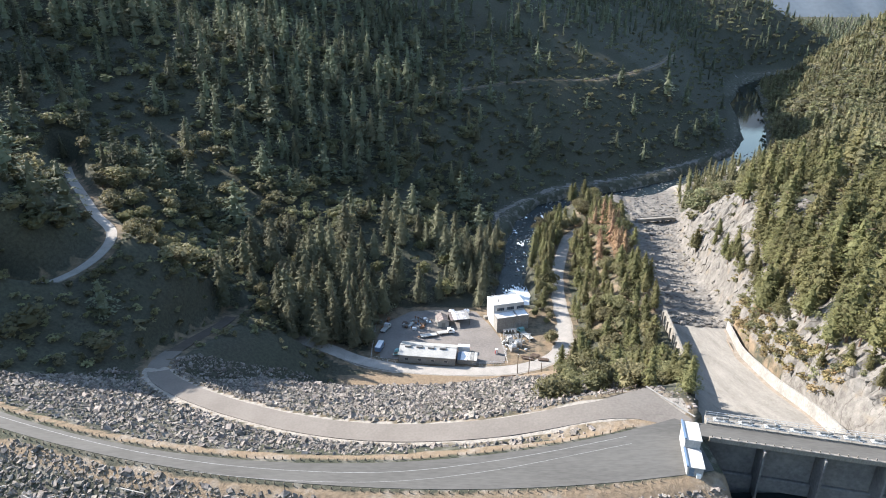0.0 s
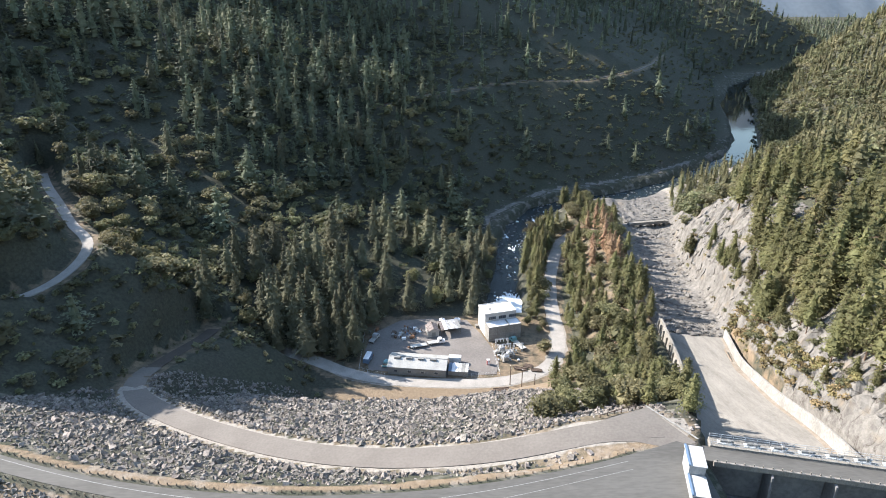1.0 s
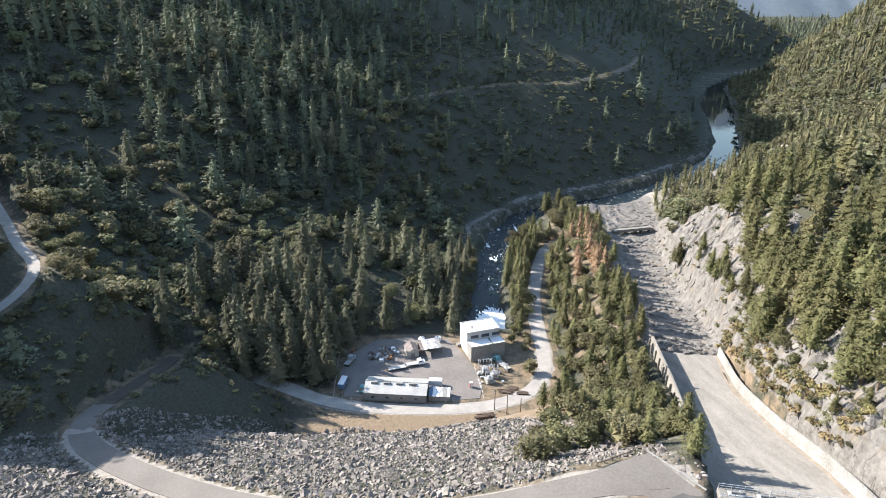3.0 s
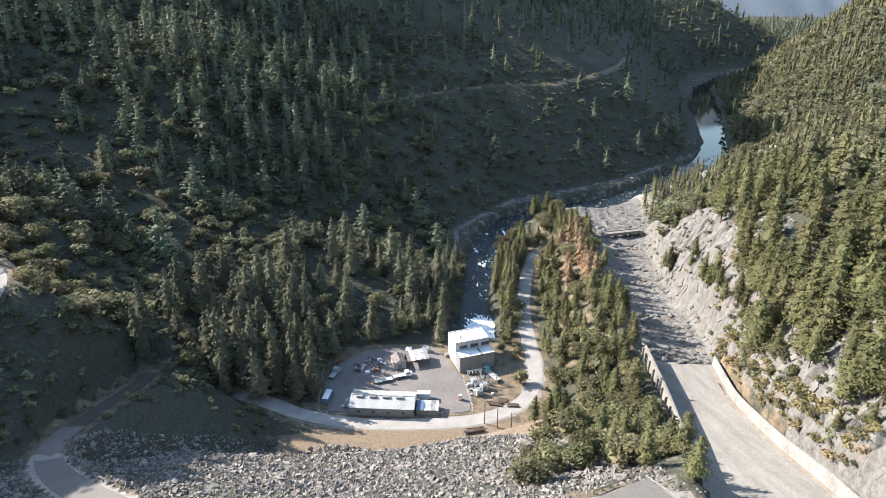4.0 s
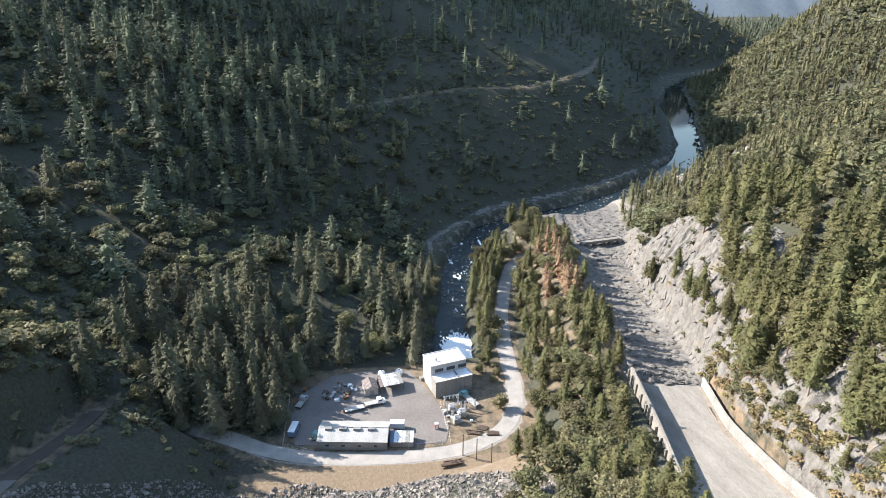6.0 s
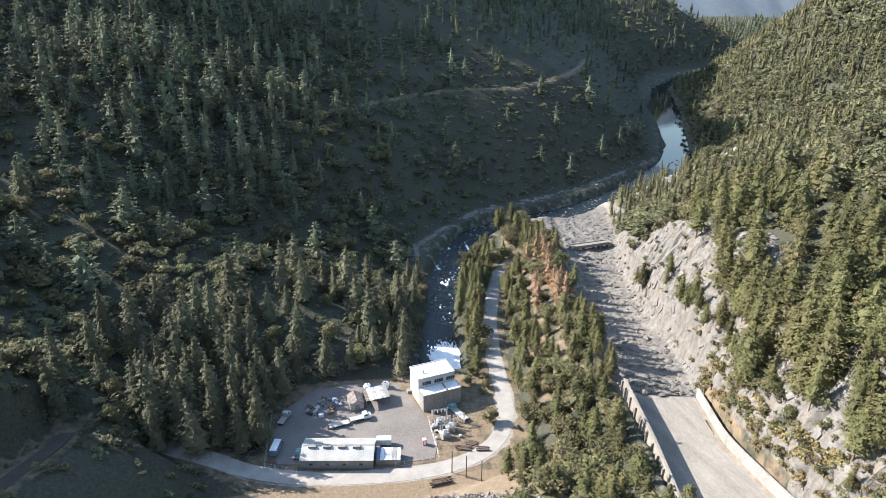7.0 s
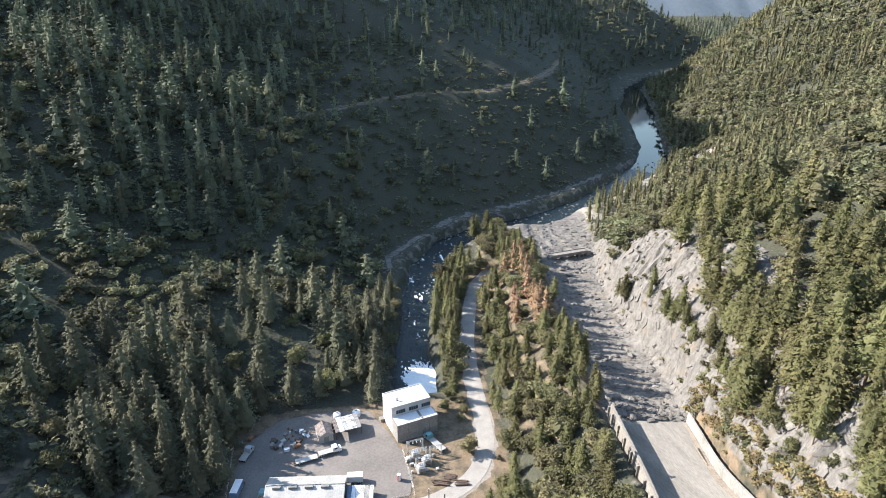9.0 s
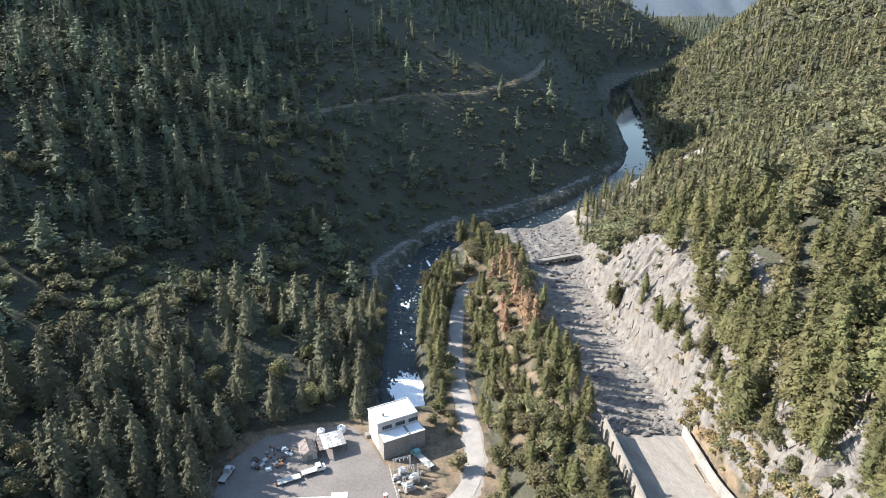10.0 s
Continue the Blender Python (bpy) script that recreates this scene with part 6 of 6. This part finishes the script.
def road_gate():
    g = thing("road_gate", "steel swing gate across the gravel road, dark sign on its post", "gate", pose(54.6, 279.2, 0, 0, 0, -4))
    part("post", rod(bmesh.new(), (0, 0, -0.3), (0, 0, 2.3), 0.13, 8), "pole", g)
    part("sign", boxed(-0.35, 0.35, -0.16, -0.13, 1.5, 2.3, bevel=0.01), "sheet_dark", g)
    part("end_post", rod(bmesh.new(), (8.0, 0, -0.3), (8.0, 0, 1.4), 0.1, 8), "pole", g)
    bm = bmesh.new()
    for z in (0.55, 1.15):
        rod(bm, (0, 0, z), (8.0, 0, z), 0.05, 6)
    rod(bm, (0.1, 0, 0.55), (4.0, 0, 1.15), 0.04, 6)
    part("bar", bm, "steel", g)


road_gate()


def fallen_log(x, y, z, turn, length, r, mat, label, tilt=4, name="fallen_log"):
    t = thing(name, label, "log", pose(x, y, z, 0, tilt, turn))
    bm = rod(bmesh.new(), (0, 0, 0), (length, 0, 0), r, 9, r * 0.65)
    for k in range(3):
        rod(bm, (length * (0.3 + 0.2 * k), 0, 0), (length * (0.4 + 0.2 * k), 0.8 * r * (-1) ** k * 4, r), r * 0.3, 5, r * 0.1)
    part("stem", bm, mat, t)


fallen_log(108.6, 203.5, 22.7, 82, 9.5, 0.28, "guard", "bare brown log lying on the chute floor")
r_ = random.Random(12)
for k in range(16):
    x = r_.uniform(-112, -45)
    y = float(crest_lo(x)) - r_.uniform(6, 13)
    fallen_log(x, y, height(x, y) + 1.1, r_.uniform(-25, 40), r_.uniform(2.5, 6.5), r_.uniform(0.1, 0.2), "snag", "bleached driftwood log stranded on the rocks", r_.uniform(-4, 8), "driftwood_log")


def round_tank(x, y, r, h, label):
    t = thing("round_tank", label, "tank", pose(x, y, 0.1))
    part("drum", rod(bmesh.new(), (0, 0, 0), (0, 0, h), r, 16), "white_paint", t)
    part("lid", rod(bmesh.new(), (0, 0, h), (0, 0, h + 0.5), r, 16, r * 0.3), "white_roof", t)
    part("hatch", rod(bmesh.new(), (0, 0, h + 0.4), (0, 0, h + 0.65), r * 0.28, 8), "sheet_dark", t)


round_tank(4.2, 273.0, 1.4, 1.8, "low white round tank at the back of the yard")
round_tank(11.4, 273.2, 1.5, 1.8, "low white round tank at the back of the yard")


def crate(x, y, turn, w, d, h, mat):
    c = thing("crate", "weathered crate of stores in the yard", "crate", pose(x, y, 0.13, 0, 0, turn), "stores in the yard")
    part("box", boxed(-w / 2, w / 2, -d / 2, d / 2, 0.12, h, bevel=0.03), mat, c)
    for py in (-d * 0.3, d * 0.3):
        part("runner", boxed(-w / 2, w / 2, py - 0.06, py + 0.06, 0, 0.12), "pole", c)
    part("lid", boxed(-w / 2 - 0.03, w / 2 + 0.03, -d / 2 - 0.03, d / 2 + 0.03, h, h + 0.06, bevel=0.02), mat, c)


def barrel(x, y, mat):
    b = thing("barrel", "upright metal drum in the yard", "barrel", pose(x, y, 0.13), "drums in the yard")
    part("body", rod(bmesh.new(), (0, 0, 0), (0, 0, 0.88), 0.3, 12), mat, b)
    for z in (0.28, 0.58):
        part("hoop", rod(bmesh.new(), (0, 0, z), (0, 0, z + 0.04), 0.32, 12), mat, b)


for k in range(18):
    x, y = r_.uniform(-19, -6), r_.uniform(257, 268)
    crate(x, y, r_.uniform(0, 90), r_.uniform(0.8, 2.6), r_.uniform(0.7, 1.6), r_.uniform(0.4, 1.5), r_.choice(("white_paint", "sheet_dark", "pole", "grey_paint", "rust", "sheet_dark", "sheet")))
for k in range(14):
    barrel(r_.uniform(-17, -4), r_.uniform(257, 270), r_.choice(("white_paint", "blue_paint_and_shade", "rust", "steel")))
for k in range(6):
    crate(r_.uniform(-29.5, -26), r_.uniform(244, 268), r_.uniform(0, 90), r_.uniform(1, 2.4), r_.uniform(0.8, 1.4), r_.uniform(0.5, 1.4), r_.choice(("sheet_dark", "sheet", "rust")))
for k in range(16):
    crate(26.5 + r_.uniform(0, 10), 238.5 + r_.uniform(0, 11), r_.uniform(0, 30), r_.uniform(0.5, 1.4), r_.uniform(0.5, 1.0), r_.uniform(0.6, 1.6), r_.choice(("steel", "sheet", "white_paint", "grey_paint")))


def yard_fence(a, b):
    """Chain-link fence line: posts and two wires."""
    a, b = Vector(a), Vector(b)
    n = max(2, int((b - a).length / 3))
    f = thing("yard_fence", "thin steel post-and-wire fence round the yard", "fence")
    for k in range(n + 1):
        p = a.lerp(b, k / n)
        part("post", rod(bmesh.new(), (p.x, p.y, -0.2), (p.x, p.y, 2.1), 0.05, 6), "steel", f)
    for z in (0.3, 1.1, 2.05):
        part("wire", rod(bmesh.new(), (a.x, a.y, z), (b.x, b.y, z), 0.02, 4), "steel", f)


for a, b in (((12.5, 227.4, 0), (27.5, 229.0, 0)), ((27.5, 229.0, 0), (26.0, 251.0, 0)), ((-20, 228.6, 0), (-31, 233, 0)), ((-31, 233, 0), (-31.5, 262, 0))):
    yard_fence(a, b)

# foam of the tailrace and the rapids
foam = material("white_water", (0.7, 0.73, 0.75), (0.85, 0.87, 0.88), 0.8, 0.6, bump=0.4)
M["foam"] = foam


def white_water(x0, x1, y0, y1, cell, chosen, label):
    fx, fy = np.meshgrid(np.arange(x0, x1, cell), np.arange(y0, y1, cell))
    fx, fy = fx + rng.uniform(-0.4, 0.4, fx.shape) * cell, fy + rng.uniform(-0.4, 0.4, fy.shape) * cell
    keep = chosen(fx, fy, *near_path(RIVER, fx, fy))
    fz = WATER + 0.06 + 0.4 * np.abs(vnoise(fx, fy, 2.2, 92)) + 0.1 * rng.random(fx.shape)
    at, w = np.argwhere(keep[:-1, :-1]), fx.shape[1]
    i = at[:, 0] * w + at[:, 1]
    me = mesh_np("white_water", np.stack([fx, fy, fz], -1).reshape(-1, 3), np.stack([i, i + 1, i + w + 1, i + w], 1), M["foam"])
    tagged(new("white_water", me), label, "rapids", kind="stuff")


white_water(24, 54, 284, 326, 0.28, lambda x, y, d, half: 0.8 - ((x - 40) / 8.5) ** 2 - ((y - 299) / 15) ** 2 + 0.55 * vnoise(x, 0.6 * y, 4, 91, 5) + (0.25 + 0.05 * np.clip(y - 296, 0, 20)) * vnoise(1.8 * x, 0.7 * y, 1.3, 96, 4) > 0, "churning white water below the powerhouse")
white_water(26, 112, 312, 452, 0.32, lambda x, y, d, half: (np.abs(d) < half) & (vnoise(2.4 * x, y, 7.0, 93, 3) + 0.7 * vnoise(2.2 * x, 0.7 * y, 2.2, 94, 3) > np.where((y > 330) & (y < 432), 0.6, 0.8)), "broken white water of the rapids")
# dark rocks that break the rapids
p = jitter_grid(30, 300, 330, 600, 3.4)
d, half = near_path(RIVER, p[:, 0], p[:, 1])
p = p[(np.abs(d) < half + 4) & (rng.random(len(p)) < 0.36)]
V, F, T = scatter(ROCKS, np.c_[p, np.full(len(p), WATER - 0.05)], rng.uniform(0.8, 2.4, len(p)), rng.uniform(0, 6.28, len(p)))
tagged(new("river_rocks", mesh_np("river_rocks", V, F, M["granite"], T)), "dark wet rocks standing in the river", "rock", kind="stuff")
for x, y, h in ((-34, 246, 25), (-36, 256, 26), (-33.5, 264, 25), (-39, 240, 22), (-42, 251, 27), (-41, 263, 26), (-29, 273, 24), (-36, 271, 25), (-47, 243, 25), (-51, 257, 27), (-24, 281, 22), (-46, 270, 26),
                (-53, 238, 24), (-59, 244, 26), (-65, 239, 22), (-71, 247, 24), (-57, 252, 27), (-12, 284, 22), (18, 281, 15), (20, 290, 20), (8, 291, 18), (-2, 286, 17)):
    plant("fir_tree", x, y, h, 0.95)
p = jitter_grid(-70, -33, 250, 292, 8.0)
ok, dl = free(p[:, 0], p[:, 1], 0.5)
for x, y in p[ok & (dl > -2)]:
    plant("fir_tree", x, y, rng.uniform(18, 28), rng.uniform(0.9, 1.1))
for x, y, h, w in ((53, 151, 11, 1.15), (44, 154, 8, 1.25), (31, 149.5, 9, 1.4), (38, 157, 8.5, 1.3), (48, 160, 9, 1.3), (34, 164, 6, 1.3), (40, 172, 9, 1.2)):
    plant("oak_tree", x, y, h, w)
plant("pine_tree", 62, 134, 12, 1.35)
plant("pine_tree", 66, 147, 14, 1.2)
# firs and oaks along the near river bank
for x, y, h in ((15, 296, 17), (22, 303, 14), (19, 312, 20), (25.5, 318, 15), (22, 327, 18), (28, 333, 13), (25, 343, 19), (30, 350, 15), (33, 361, 17), (29, 370, 14), (35, 377, 12), (13, 305, 19), (9, 315, 22), (15, 322, 20)):
    plant("fir_tree", x, y, h, 1.0)
for x, y, h in ((27, 307, 6), (30, 325, 7), (31.5, 342, 6), (35, 355, 6.5), (36, 368, 6)):
    plant("oak_tree", x, y, h, 1.25)
# oaks along the hill road
for x, y, h in ((-121, 232, 8), (-124, 244, 9), (-130, 253, 9), (-138, 260, 8), (-145, 267, 9), (-151, 277, 8), (-160, 287, 9), (-117, 240, 8), (-128, 263, 10), (-136, 271, 9), (-144, 281, 10), (-153, 292, 9), (-114, 228, 7), (-109, 237, 8), (-104, 230, 7), (-118, 251, 9)):
    plant("oak_tree", x, y, h, 1.25)
# firs that stand out on the mountain
for x, y, h in ((-114, 415, 29), (-143, 427, 19), (-165, 302, 16), (-207, 352, 18), (-229, 381, 16), (-220, 343, 22), (-49, 430, 25), (-55, 426, 18), (-60, 422, 22), (-81, 443, 18), (-128, 395, 12), (-141, 397, 15), (-33, 437, 16), (26, 480, 18), (20, 491, 14), (92, 500, 14),
                (97, 538, 10), (89, 543, 10), (12, 434, 22), (6, 427, 18), (-18, 437, 18), (-172, 412, 24), (-146, 358, 21), (-92, 388, 20), (-14, 342, 20), (1, 338, 19), (-44, 317, 13), (-51, 340, 13), (-42, 343, 15), (-198, 325, 13)):
    plant("fir_tree", x, y, h, 0.95)
# pines above the dam's end
for x, y, h in ((111.3, 158.3, 15), (113.8, 156.5, 17), (114.5, 150.5, 16), (112.3, 141.7, 18), (107.0, 153.3, 7), (111.3, 148.3, 8), (107.2, 130.2, 7), (110.9, 140.2, 9)):
    plant("pine_tree", x, y, h, 1.15)
# pines rooted in the rock face
for x, y, h in ((133.3, 271.6, 13), (138.6, 297.9, 12), (134.2, 278.3, 14), (134.7, 269.0, 15), (130.5, 252.7, 10), (139.6, 329.5, 9), (124.0, 218.5, 12), (133.2, 262.7, 12), (136.6, 296.0, 9), (124.6, 225.4, 9)):
    plant("pine_tree", x, y, h, 1.1)
# pines on the ledges beside the chute
for x, y, h in ((117, 180, 15), (122, 188, 18), (118, 197, 14), (124, 200, 19), (121, 208, 16), (127, 213, 20), (123, 219, 15), (129, 223, 19), (126, 230, 16), (132, 234, 20), (129, 196, 20), (132, 206, 21), (118, 168, 16), (123, 174, 19)):
    plant("pine_tree", x, y, h, 0.95)


def dead_snag(x, y, h):
    """A bare bleached trunk with broken limbs."""
    t = thing("dead_snag", "bare bleached trunk of a dead fir on the mountainside", "tree", pose(x, y, height(x, y) - 0.3, rng.uniform(-3, 3), rng.uniform(-3, 3), rng.uniform(0, 360)), "dead snags on the mountain")
    part("trunk", rod(bmesh.new(), (0, 0, 0), (0, 0, 0.8 * h), 0.36, 8, 0.08), "dead_trunk", t)
    for k in range(12):
        z, a, k2 = 0.8 * h * rng.uniform(0.25, 0.95), rng.uniform(0, 6.28), rng.uniform(0.8, 2.0)
        part("limb", rod(bmesh.new(), (0, 0, z), (k2 * math.cos(a), k2 * math.sin(a), z + 0.3 * k2), 0.1, 5, 0.03), "dead_trunk", t)


for x, y, h in ((-158, 436, 30), (-154, 440, 19), (44, 613, 32), (29, 615, 22), (-118, 460, 18), (124, 688, 22), (-184, 470, 24), (-176, 455, 20), (60, 640, 24)):
    dead_snag(x, y, h)
# single trees by the yard and shrubs on the banks
plant("pine_tree", 49.5, 277, 12, 1.2)
plant("pine_tree", 51, 285, 10, 1.2)
for x, y, h in ((48.5, 246.5, 7), (44.5, 271, 5.5), (47, 278, 6), (50.5, 285, 5), (51.5, 268, 4.5), (49, 264, 3.5), (51, 273, 4)):
    plant("oak_tree", x, y, h, 1.15)
p = jitter_grid(-135, 60, 150, 300, 4.2)
ok, dl = free(p[:, 0], p[:, 1], 1.0)
ok &= ((dl > 2) & (dl < 60)) | ((p[:, 0] > 42) & (p[:, 1] > 150)) | ((dl > -22) & (p[:, 0] < -44) & (p[:, 1] > 196))
p = p[ok & (rng.random(len(p)) < np.where(p[:, 0] < -44, 0.8, 0.45))]
woods("undergrowth", BUSH, put(p), rng.uniform(1.2, 3.4, len(p)), rng.uniform(1.0, 1.7, len(p)), "dark low shrubs under the trees", "oak_far")
# scrub over the floor of the mountain woods
p = jitter_grid(-330, 320, 165, 640, 6.0)
ok, dl = free(p[:, 0], p[:, 1], 0.5)
p = p[ok & (dl > 4) & in_view(p) & (rng.random(len(p)) < 0.75)]
woods("scrub", SCRUB, put(p), rng.uniform(1.5, 4.5, len(p)), rng.uniform(1.2, 2.2, len(p)), "dark low scrub on the shaded mountainside", "oak_far")
